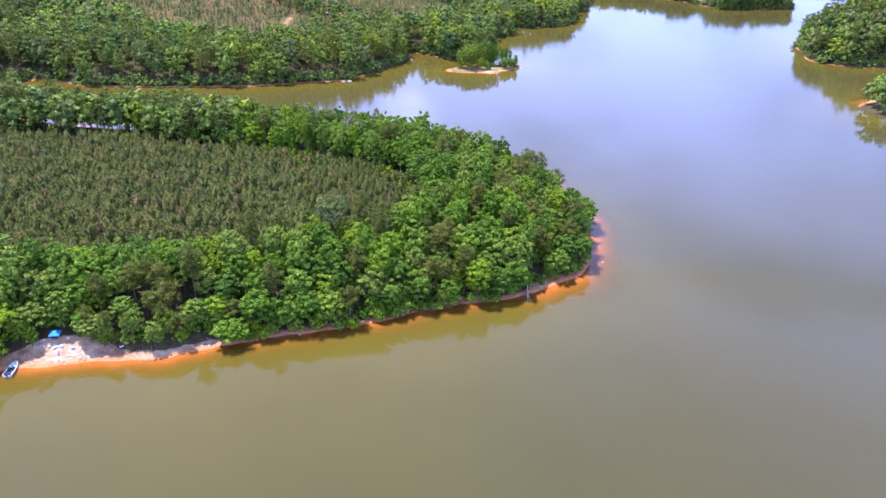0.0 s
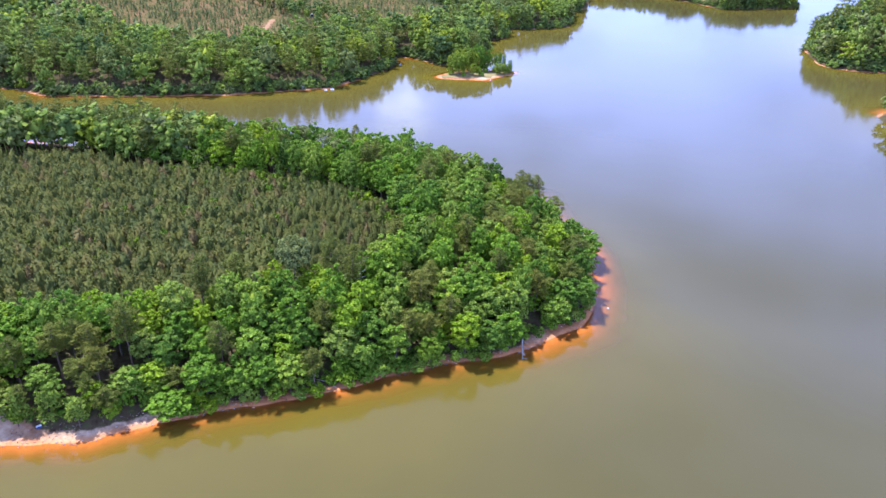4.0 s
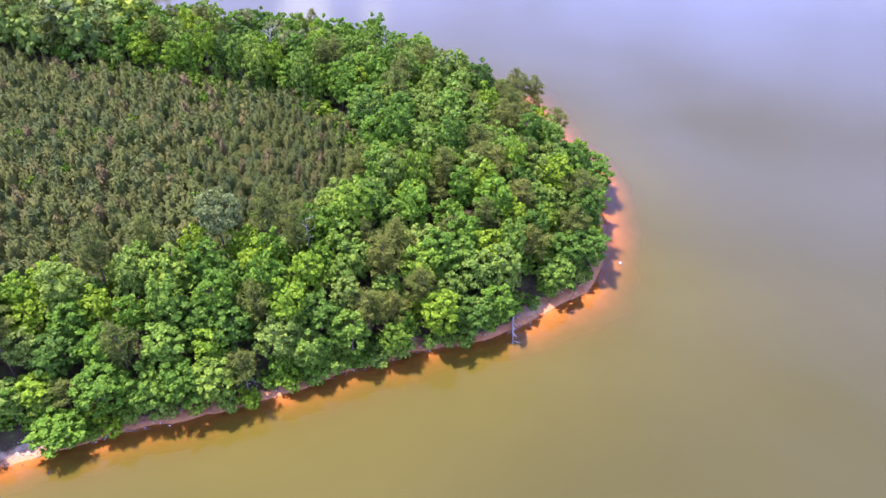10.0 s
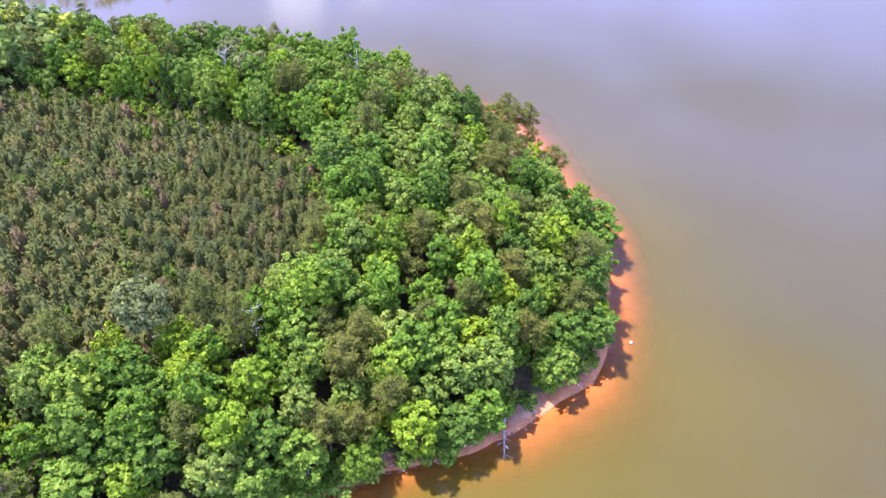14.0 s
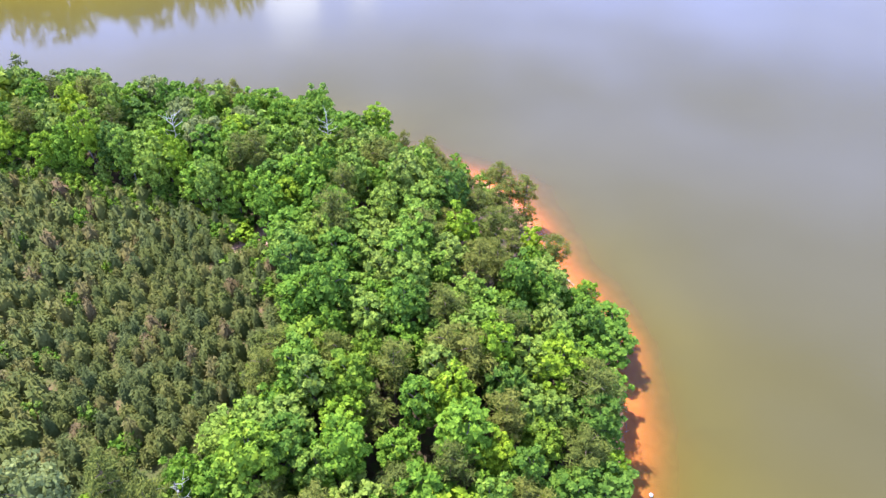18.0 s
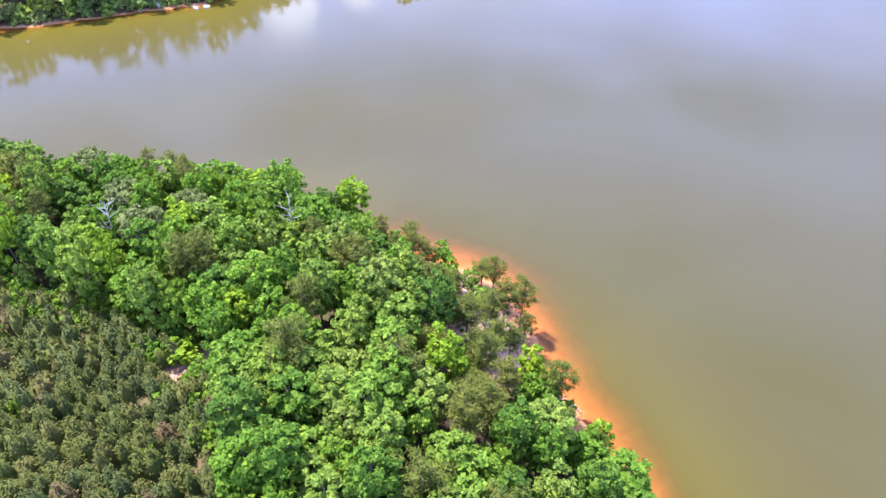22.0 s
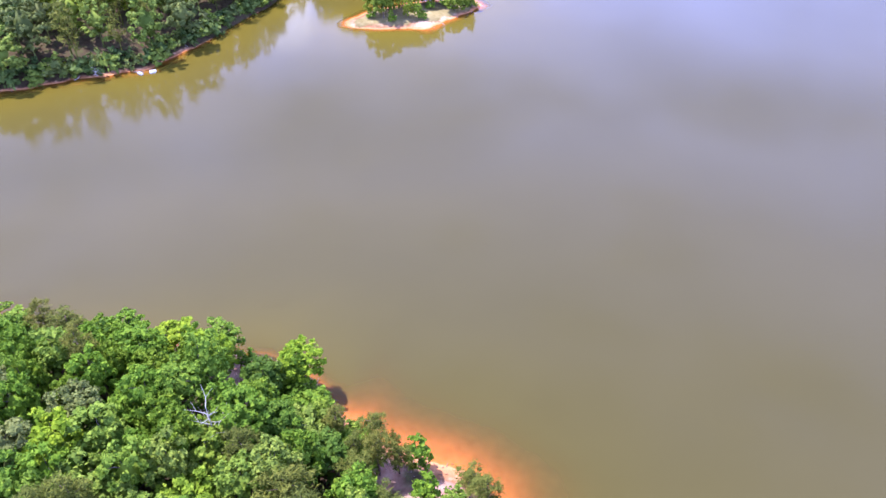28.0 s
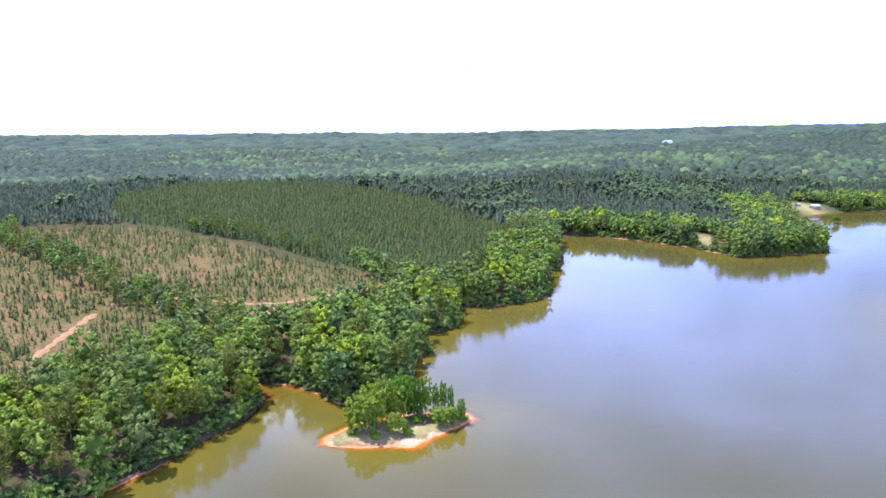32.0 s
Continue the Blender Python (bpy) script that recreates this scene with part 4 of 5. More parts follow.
# half-grown trees that fill the wood's edge and its gaps
understory = scatter(POINT, 5.2, 4, lambda x, y: ~open_bank(x, y) & ~bare(x, y) & ~camp(x, y) & (shore(x, y) > 2.6) & (inside(PLANTATION, x, y) < 0) & (x > -125) & ((shore(x, y) < 10 + 8 * (x < -92) * (y < 200)) | (inside(PLANTATION, x, y) > -7) | (wobble(x, y, 17, 33) > 0.55)))
for x, y in understory[:235]:
    place(sapling_models[rng.integers(2)], x, y, rng.uniform(0.75, 1.3), rng.uniform(0.8, 1.3))

# shrubs along the shore and round the plantation
fringe = scatter(POINT, 2.9, 5, lambda x, y: ((shore(x, y) > 2.4) & (shore(x, y) < 6.5) & (wobble(x, y, 13, 31) > -0.45) & ~camp(x, y) & ~open_bank(x, y)) | (~camp(x, y) & camp(x, y - 3.2) & (x > -124) & (y < 200)) | ((np.abs(inside(PLANTATION, x, y) - 0.5) < 1.6) & (x > -110)))
for x, y in fringe[:290]:
    place(shrub_model, x, y, rng.uniform(0.7, 1.5), rng.uniform(0.8, 1.5))
edge_green = scatter(PLANTATION, 2.3, 7, lambda x, y: ~bare(x, y) & (x > -110) & (inside(PLANTATION, x, y) < 5.5) & ((y > 262) | (x > -16)) & (wobble(x, y, 9, 35) > -0.3))
for x, y in edge_green[:110]:
    place(bright_shrub, x, y, rng.uniform(0.7, 1.5), rng.uniform(0.7, 1.2))
in_rows = scatter(PLANTATION, 9.0, 6, lambda x, y: (x > -130) & (wobble(x, y, 25, 32) > -0.15))
for x, y in in_rows[:70]:
    place(bright_shrub if rng.uniform() < 0.4 else shrub_model, x, y, rng.uniform(0.9, 1.6), rng.uniform(0.6, 1.1))

# young pines of the plantation, the nearest singly, the others joined
pines = scatter(PLANTATION, 2.0, 9, lambda x, y: ~bare(x, y) & (x > -235) & (inside(PLANTATION, x, y) > 1.5))
order = np.argsort(np.hypot(pines[:, 0] + 12, pines[:, 1] - 252))
for k in order[:285]:
    place(young_models[rng.integers(3)], *pines[k], rng.uniform(0.65, 1.4), rng.uniform(0.85, 1.4))
rest = pines[order[285:]]
r1 = np.random.default_rng(21)
young_far = [with_stem(young_crown(r1, 1.75, h, 50), 4.2, 0.08) for h in (5.0, 5.5, 4.4, 5.2)]
woods("young_pines", leaf_young_far, young_far, rest, r1.uniform(0.6, 1.4, len(rest)), r1.uniform(0, 1, len(rest)), "dense plantation of young grey-green pines in uneven rows", "pine plantation", 22)

# ---- woods further off ----
broad_mid = [with_stem(broad_crown(r1, 4.9, 0.8, 16.5 + i, 18, 14, 0.62, 0.95, 2.6), 12, 0.3) for i in range(4)]
broad_fine = [with_stem(broad_crown(r1, 5.2, 0.6, 16.5 + i, 28, 20, 0.50, 0.92, 2.6), 12, 0.3) for i in range(5)]
broad_back = [with_stem(broad_crown(r1, 4.9, 1.5, 16.5 + i, 13, 10, 0.80, 0.95, 2.6), 12, 0.3) for i in range(3)]
pine_mid = [with_stem(pine_crown(r1, 3.4, 8, 19 + i, 6, 7, 0.62), 18, 0.28) for i in range(2)]
broad_low = [broad_crown(r1, 5.2, 0.5, 14.5 + i, 7, 6, 1.35, 1.05, 2.6) for i in range(4)]
tall_low = [spire(r1, 2.7, 16 + i, 14) for i in range(3)]
stand_low = [spire(r1, 3.9, 9.5 + i, 10) for i in range(4)]
blob_low = [dome(r1, 10.5, -2.0, 6.0 + i, 2, 2.0) for i in range(6)]


def two_kinds(name, pts, share, mid, label, seed, size=(0.75, 1.2), tone=0.46):
    """A wood of broadleaf trees and pines, each kind one mesh."""
    r = np.random.default_rng(seed)
    is_pine = r.uniform(size=len(pts)) < share
    for flag, models, mat, word in ((False, {True: broad_mid, False: broad_low, None: broad_back, 'fine': broad_fine}[mid], leaf_broad_far, "broadleaf"), (True, tall_low if mid is False else pine_mid, leaf_pine_far, "pine")):
        sel = pts[is_pine == flag]
        if len(sel):
            woods(f"{name}_{word}_trees", mat, models, sel, r.uniform(*size, len(sel)), np.clip(r.normal(tone + 0.2 * wobble(sel[:, 0], sel[:, 1], 60, 41), 0.28), 0, 1), f"{label}, {word} trees", "woods", seed + 1)


WEST = [(-330, 90), (-161, 128), (-161, 372), (-200, 368), (-250, 387), (-290, 430), (-330, 430)]
back = np.concatenate([np.array([(x, y) for x, y, _, _ in stand_back]), scatter(WEST, 5.2, 8, on_point)])
if len(back):
    two_kinds("western", back, 0.25, None, "dense leafy woods at the root of the point", 51, (1.0, 1.35), 0.42)
FAR_POINT = [(175, 1030), (228, 1007), (268, 965), (298, 927), (318, 866), (407, 885), (424, 915), (440, 1000), (475, 1065), (520, 1150), (800, 1180), (800, 1250), (175, 1250)]
COVE_SIDE = [(-330, 380), (-250, 470), (-230, 450), (-100, 465), (-60, 480), (-25, 550), (10, 550), (40, 600), (70, 700), (130, 725), (150, 830), (190, 1010), (60, 1010), (60, 850), (-60, 700), (-180, 640), (-330, 640)]
front = scatter(COVE_SIDE, 6.8, 12, lambda x, y: (shore(x, y) > 1.6 + 2.6 * smooth(545, 520, y)) & (shore(x, y) < 62 - 22 * smooth(690, 740, y) + 15 * wobble(x, y, 40, 44)) & (inside(CLEARED, x, y) < 0))
near_front = (front[:, 1] < 600) & (front[:, 0] > -290)
two_kinds("north_shore", front[near_front], 0.28, "fine", "dense green woods along the cove's far shore", 52, (0.85, 1.3), 0.54)
two_kinds("cove_head", front[~near_front], 0.16, None, "dense green woods round the cove's head", 68, (0.85, 1.3), 0.40)
bush_low = [broad_crown(r1, 2.2, -0.6, 4.2 + 0.5 * i, 5, 12, 0.62, 0.95, 3.0) for i in range(3)]
bank = scatter(COVE_SIDE, 2.7, 23, lambda x, y: (shore(x, y) > 0.6) & (shore(x, y) < 7.0) & (sandy(x, y) < 0.6))
far_bank = scatter(FAR_POINT, 3.6, 26, lambda x, y: (shore(x, y) > 0.5) & (shore(x, y) < 9) & (np.hypot((x - 316) / 12, (y - 934) / 34) > 1) & (np.hypot(x - 562, y - 1195) > 45))
east_bank = scatter(EAST_POINT, 3.4, 27, lambda x, y: (shore(x, y) > 0.6) & (shore(x, y) < 15) & (x < 440))
bank = np.concatenate([bank, far_bank, east_bank])
woods("bank_shrubs", leaf_broad_far, bush_low, bank, r1.uniform(0.6, 1.35, len(bank)), np.clip(r1.normal(0.35, 0.22, len(bank)), 0, 1), "leafy shrubs and low boughs hanging over the cove's bank", "shrubs", 66)
behind = scatter(COVE_SIDE + [], 6.0, 13, lambda x, y: (shore(x, y) >= 55 + 15 * wobble(x, y, 40, 44)) & (inside(CLEARED, x, y) < -2) & (inside(PINE_HILL, x, y) < 0))
two_kinds("upland", behind, 0.25, False, "mixed woods behind the shore", 53, (0.6, 1.0))
# the island: willows at its western end, taller trees behind, a low bush and slim trees towards its tip
for kind, x, y, size, wide in ((1, 15, 523, 1.12, 0.95), (1, 11, 527.5, 1.05, 0.85), (1, 19, 527, 1.15, 0.8), (1, 16, 533, 1.25, 0.85), (0, 22.5, 537.5, 1.45, 0.95), (0, 29, 539, 1.5, 1.0), (1, 26, 534.5, 1.1, 0.75), (0, 34.5, 538.5, 1.3, 0.62),
                               (1, 37.5, 540, 1.2, 0.55), (1, 24.9, 522.6, 0.62, 0.52), (0, 28.8, 523, 0.5, 0.42), (1, 44, 530, 0.58, 0.88), (1, 47.5, 531.5, 0.5, 0.6), (0, 51, 533.5, 0.78, 0.36), (0, 41.5, 542, 1.0, 0.32), (0, 44.5, 543, 1.08, 0.34), (0, 47.5, 542.5, 0.92, 0.3)):
    place(bank_models[kind], x, y, size, wide)
for x, y, size in ((30.5, 521.8, 0.9), (18.5, 520.5, 0.8), (34, 532, 0.9), (41, 534, 1.3), (49.5, 536, 1.2), (33, 542, 1.5), (10, 524, 0.9), (53, 535.5, 0.6)):
    place(shrub_model, x, y, size, size * 1.1)
far_trees = scatter(FAR_POINT, 5.6, 15, lambda x, y: (shore(x, y) > 2) & (shore(x, y) < 60) & (np.hypot((x - 316) / 12, (y - 934) / 34) > 1) & (np.hypot(x - 331, y - 908) > 9) & (np.hypot(x - 562, y - 1195) > 42))
rim = shore(far_trees[:, 0], far_trees[:, 1]) < 17
two_kinds("far_point_edge", far_trees[rim], 0.05, None, "lush green trees along the far point's shore", 69, (0.85, 1.3), 0.36)
two_kinds("far_point", far_trees[~rim], 0.06, False, "woods on the far point", 54, (0.75, 1.15))
two_kinds("east_point", scatter(EAST_POINT, 6.6, 16, lambda x, y: (shore(x, y) > 2.5) & (x < 500)), 0.40, None, "woods on the eastern point", 55, (0.95, 1.45), 0.52)
two_kinds("east_spit", scatter(EAST_SPIT, 6.5, 17, lambda x, y: (shore(x, y) > 2.5) & (x < 340)), 0.4, None, "woods on the eastern spit", 56, (0.8, 1.2), 0.25)

hill_low = [spire(r1, 2.1, 5.5 + 0.5 * i, 9) for i in range(3)]
hill_pts = scatter(PINE_HILL, 3.8, 18)
woods("hill_pines", leaf_hill, hill_low, hill_pts, r1.uniform(0.8, 1.15, len(hill_pts)), r1.uniform(0.0, 0.6, len(hill_pts)), "even dark-green pine plantation over a low hill", "pine plantation", 57)
TRACKS = ([(-112, 704), (-98, 701), (-85, 698), (-64, 693), (-55, 689), (-46, 693), (-24, 708), (-6, 725), (10, 735), (24, 742)], [(-57, 690), (-50, 690), (-46, 682), (-46, 668)], [(-138, 592), (-139, 605), (-140, 620), (-141, 640), (-142, 656), (-142, 668)])


def off_track(x, y):
    ok = np.ones(np.shape(x), bool)
    for line in TRACKS:
        for (ax, ay), (bx, by) in zip(line, line[1:]):
            s = np.clip(((x - ax) * (bx - ax) + (y - ay) * (by - ay)) / ((bx - ax) ** 2 + (by - ay) ** 2), 0, 1)
            ok &= np.hypot(x - ax - s * (bx - ax), y - ay - s * (by - ay)) > 6.0
    return ok


clear_pts = scatter(CLEARED, 2.4, 19, lambda x, y: (wobble(x, y, 22, 45) + 0.8 * wobble(x, y, 7, 54) > -0.95) & off_track(x, y))
woods("clearing_pines", leaf_hill, hill_low, clear_pts, 0.16 + 0.95 * r1.uniform(0, 1, len(clear_pts)) ** 2.4, r1.uniform(0.3, 1, len(clear_pts)), "scattered saplings on cleared red ground", "saplings", 58)
hedge = scatter(CLEARED, 7.0, 20, lambda x, y: (np.abs(y - 721 + 1.03 * (x + 153) - 14 * wobble(x, 0 * x, 40, 46)) < 15) & (x < -78))
two_kinds("hedgerow", hedge, 0.35, True, "belt of trees across the clearing", 59, (0.5, 1.0))
crest = scatter(PINE_HILL + [], 6.5, 25, lambda x, y: (inside(PINE_HILL, x, y) < 11) & (y < 950) & (x < 45) & (wobble(x, y, 15, 53) > -0.2))
two_kinds("crest_row", crest, 0.5, True, "row of taller trees along the clearing's upper edge", 67, (0.6, 1.1))


def cone_points(near, far, gap, seed):
    """Scattered points of the country ahead, between two distances."""
    r = np.random.default_rng(seed)
    ys = np.arange(near, far, gap)
    pts = np.concatenate([np.stack([np.arange(-0.66 * y - 150, 0.78 * y + 150, gap), np.full(len(np.arange(-0.66 * y - 150, 0.78 * y + 150, gap)), y)], -1) for y in ys])
    return pts + r.uniform(-0.48, 0.48, pts.shape) * gap


def open_country(p):
    x, y = p[:, 0], p[:, 1]
    ok = (shore(x, y) > 4)
    for poly in (CLEARED, PINE_HILL, FAR_POINT, COVE_SIDE, EAST_POINT, EAST_SPIT):
        ok &= (inside(poly, x, y) < -2) | ((poly is FAR_POINT) & (shore(x, y) >= 58))
    return p[ok & (np.hypot(x - 562, y - 1195) > 42) & (np.hypot(x + 136, y - 1660) > 40) & (np.hypot(x - 690, y - 2045) > 30) & (np.hypot((x - 215) / 50, (y - 3100) / 90) > 1)]


near_far = open_country(cone_points(560, 1350, 6.8, 31))
near_far = near_far[(inside(CLEARED, near_far[:, 0], near_far[:, 1]) < -26) | (shore(near_far[:, 0], near_far[:, 1]) < 60)]
close = (near_far[:, 1] < 790) & (near_far[:, 0] < 150) & (near_far[:, 0] > -470)
two_kinds("inland", near_far[close], 0.4, None, "mixed woods inland of the cove", 70, (0.6, 1.0), 0.42)
near_far = near_far[~close & (near_far[:, 0] > -0.45 * near_far[:, 1] - 60)]
belts = 0.7 * wobble(near_far[:, 0], near_far[:, 1], 130, 47) + 0.55 * wobble(near_far[:, 0], near_far[:, 1], 35, 48) + 0.3 * r1.normal(size=len(near_far))
leafy = belts > 0.62 - 1.1 * smooth(70, 30, shore(near_far[:, 0], near_far[:, 1]))
# from here to the skyline the leaf colour itself carries the haze
woods("middle_broadleaf_woods", leaf_hazed, broad_low, near_far[leafy], r1.uniform(0.75, 1.2, leafy.sum()), np.clip(r1.normal(0.62, 0.2, leafy.sum()), 0, 1), "rolling leafy woods inland", "woods", 61)
woods("middle_pine_woods", leaf_hazed, stand_low, near_far[~leafy], r1.uniform(0.65, 1.25, (~leafy).sum()), r1.uniform(0.0, 0.4, (~leafy).sum()), "dark pine stands inland", "woods", 62)
far_far = open_country(cone_points(1350, 2500, 13.4, 32))
belts = 0.7 * wobble(far_far[:, 0], far_far[:, 1], 230, 49) + 0.6 * wobble(far_far[:, 0], far_far[:, 1], 70, 52) + 0.2 * r1.normal(size=len(far_far))
leafy = belts > 0.26
woods("far_broadleaf_woods", leaf_hazed, blob_low, far_far[leafy], r1.uniform(0.5, 0.95, leafy.sum()), np.clip(0.52 + 0.25 * r1.normal(size=leafy.sum()), 0, 1), "far wooded hills of leafy green", "woods", 63)
woods("far_pine_woods", leaf_hazed, blob_low, far_far[~leafy], r1.uniform(0.5, 0.85, (~leafy).sum()), np.clip(0.08 + 0.12 * r1.normal(size=(~leafy).sum()), 0, 1), "far dark-green pine stands", "woods", 65)
skyline = open_country(cone_points(2500, 4700, 42, 33))
skyline = skyline[np.hypot(skyline[:, 0], skyline[:, 1] - 150) < 4750]
woods("skyline_woods", leaf_hazed, [(v * np.array([3.2, 3.2, 1.3]), q, tr) for v, q, tr in blob_low], skyline, r1.uniform(0.7, 1.2, len(skyline)), np.clip(0.25 + 0.2 * wobble(skyline[:, 0], skyline[:, 1], 400, 50) + 0.1 * r1.normal(size=len(skyline)), 0, 1), "wooded hills on the skyline", "woods", 64)

# ---- things on the shore ----
def bm_mesh(name, bm, mat, smooth_faces=False):
    me = bpy.data.meshes.new(name)
    bm.to_mesh(me)
    bm.free()
    if smooth_faces:
        me.polygons.foreach_set("use_smooth", np.ones(len(me.polygons), bool))
    me.materials.append(mat)
    return me


def box(bm, cx, cy, cz, sx, sy, sz, bevel=0.0):
    """Adds a box by centre and size, its edges rounded."""
    made = bmesh.ops.create_cube(bm, size=1.0, matrix=Matrix.Translation((cx, cy, cz)) @ Matrix.Diagonal((sx, sy, sz, 1)))
    if bevel:
        edges = list({e for v in made["verts"] for e in v.link_edges})
        bmesh.ops.bevel(bm, geom=edges, offset=bevel, segments=2, affect="EDGES")


def boxed(name, mat, *boxes):
    bm = bmesh.new()
    for b in boxes:
        box(bm, *b)
    return bm_mesh(name, bm, mat)


def ground_at(x, y):
    return float(height(np.array([x]), np.array([y]))[0])


white_paint, blue_cloth = plain("white_gelcoat", (0.78, 0.79, 0.80), 0.3, coat=0.3), plain("blue_canvas", (0.05, 0.30, 0.80), 0.7)
dark_vinyl, steel, navy = plain("dark_vinyl", (0.035, 0.045, 0.07), 0.5), plain("brushed_steel", (0.55, 0.56, 0.58), 0.3, 1.0), plain("navy_stripe", (0.03, 0.06, 0.16), 0.35)
teal_glass, sky_plastic, grey_plastic = plain("tinted_screen", (0.10, 0.32, 0.36), 0.12), plain("light_blue_plastic", (0.16, 0.45, 0.75), 0.4), plain("grey_plastic", (0.30, 0.31, 0.33), 0.5)
cloth_white, cloth_mauve = plain("white_cloth", (0.80, 0.78, 0.76), 0.9), plain("mauve_cloth", (0.32, 0.25, 0.42), 0.9)


def canopy(x, y, turn):
    """A pop-up shelter: four legs, a pitched cloth roof with a valance."""
    root = tagged(new("pop_up_canopy"), "bright blue pop-up canopy on grey legs on the beach", "canopy")
    root.matrix_basis = pose(x, y, ground_at(x, y), 0, 0, turn) @ Matrix.Scale(0.86, 4)
    for sx in (-1, 1):
        for sy in (-1, 1):
            part("leg", boxed("leg", steel, (sx * 1.45, sy * 1.45, 1.05, 0.05, 0.05, 2.3, 0.01)), root)
    bm = bmesh.new()
    rim = [bm.verts.new((sx * 1.6, sy * 1.6, 2.2)) for sx, sy in ((-1, -1), (1, -1), (1, 1), (-1, 1))]
    mid = [bm.verts.new((sx * 0.55, sy * 0.55, 2.72)) for sx, sy in ((-1, -1), (1, -1), (1, 1), (-1, 1))]
    tip = bm.verts.new((0, 0, 2.95))
    for k in range(4):
        bm.faces.new((rim[k], rim[(k + 1) % 4], mid[(k + 1) % 4], mid[k]))
        bm.faces.new((mid[k], mid[(k + 1) % 4], tip))
    part("roof", bm_mesh("roof", bm, blue_cloth), root)
    for k in range(4):
        a = k * math.pi / 2
        v = part("valance", boxed("valance", blue_cloth, (0, 1.6, 2.08, 3.2, 0.02, 0.26)), root)
        v.matrix_basis = pose(0, 0, 0, 0, 0, math.degrees(a))
    return root


def boat(x, y, turn):
    """A small open motor boat drawn up to the beach, bow to the land."""
    root = tagged(new("motor_boat"), "white open motor boat with dark stripe, nosed onto the beach", "boat")
    root.matrix_basis = pose(x, y, 0.0, 1.0, 0, turn) @ Matrix.Scale(1.05, 4)
    stations = [(-3.0, 1.08, -0.28), (-1.6, 1.15, -0.30), (0.2, 1.12, -0.28), (1.6, 0.86, -0.15), (2.6, 0.45, 0.10), (3.2, 0.06, 0.45)]

    def loft(name, mat, ring, closed=False):
        bm = bmesh.new()
        rows = [[bm.verts.new(p) for p in ring(*s)] for s in stations]
        for a, b in zip(rows, rows[1:]):
            for k in range(len(a) - 1):
                bm.faces.new((a[k], b[k], b[k + 1], a[k + 1]))
        if closed:
            bm.faces.new(rows[0])
        bmesh.ops.recalc_face_normals(bm, faces=bm.faces)
        return bm_mesh(name, bm, mat)
    hull = part("hull", loft("hull", white_paint, lambda py, w, k: [(-w, py, 0.72), (-w * 0.93, py, 0.25), (-w * 0.72, py, 0.02 + k * 0.3), (0, py, k), (w * 0.72, py, 0.02 + k * 0.3), (w * 0.93, py, 0.25), (w, py, 0.72)], True), root)
    part("stripe", loft("stripe", navy, lambda py, w, k: [(-w - 0.012, py, 0.62), (-w * 0.96 - 0.014, py, 0.42)]), hull)
    part("stripe", loft("stripe", navy, lambda py, w, k: [(w + 0.012, py, 0.62), (w * 0.96 + 0.014, py, 0.42)]), hull)
    part("floor", loft("floor", dark_vinyl, lambda py, w, k: [(-w * 0.86, py, 0.30), (w * 0.86, py, 0.30)]), root)
    part("gunwale", loft("gunwale", white_paint, lambda py, w, k: [(-w - 0.03, py, 0.74), (-w * 0.84, py, 0.75), (-w * 0.84, py, 0.30)]), root)
    part("gunwale", loft("gunwale", white_paint, lambda py, w, k: [(w + 0.03, py, 0.74), (w * 0.84, py, 0.75), (w * 0.84, py, 0.30)]), root)
    part("foredeck", boxed("foredeck", white_paint, (0, 1.75, 0.74, 1.25, 1.1, 0.06, 0.02)), root)
    for s in (-0.5, 0.5):
        part("seat", boxed("seat", dark_vinyl, (s, -0.15, 0.55, 0.55, 0.55, 0.35, 0.08), (s, -0.40, 0.85, 0.55, 0.14, 0.5, 0.05)), root)
        part("console", boxed("console", white_paint, (s, 0.78, 0.62, 0.62, 0.45, 0.55, 0.06)), root)
        part("windscreen", boxed("windscreen", teal_glass, (s, 1.02, 1.05, 0.72, 0.04, 0.42, 0.01)), root)
    part("rear_bench", boxed("rear_bench", dark_vinyl, (0, -2.1, 0.52, 1.7, 0.6, 0.40, 0.08)), root)
    motor = part("outboard_motor", boxed("outboard_motor", dark_vinyl, (0, -3.25, 0.95, 0.42, 0.55, 0.6, 0.12)), root, "black outboard motor")
    part("leg", boxed("leg", dark_vinyl, (0, -3.2, 0.25, 0.16, 0.25, 1.0, 0.04)), motor)
    return root


def folding_chair(x, y, turn, cloth, label):
    root = tagged(new("beach_chair"), label, "chair", "chairs on the beach")
    root.matrix_basis = pose(x, y, ground_at(x, y), 0, 0, turn)
    part("seat", boxed("seat", cloth, (0, 0, 0.40, 0.55, 0.5, 0.04, 0.01)), root)
    back = part("backrest", boxed("backrest", cloth, (0, 0, 0.30, 0.55, 0.04, 0.62, 0.01)), root)
    back.matrix_basis = pose(0, -0.26, 0.40, 14, 0, 0)
    for sx in (-0.27, 0.27):
        for sy in (-0.24, 0.24):
            part("leg", boxed("leg", steel, (sx, sy, 0.2, 0.03, 0.03, 0.42)), root)
    return root


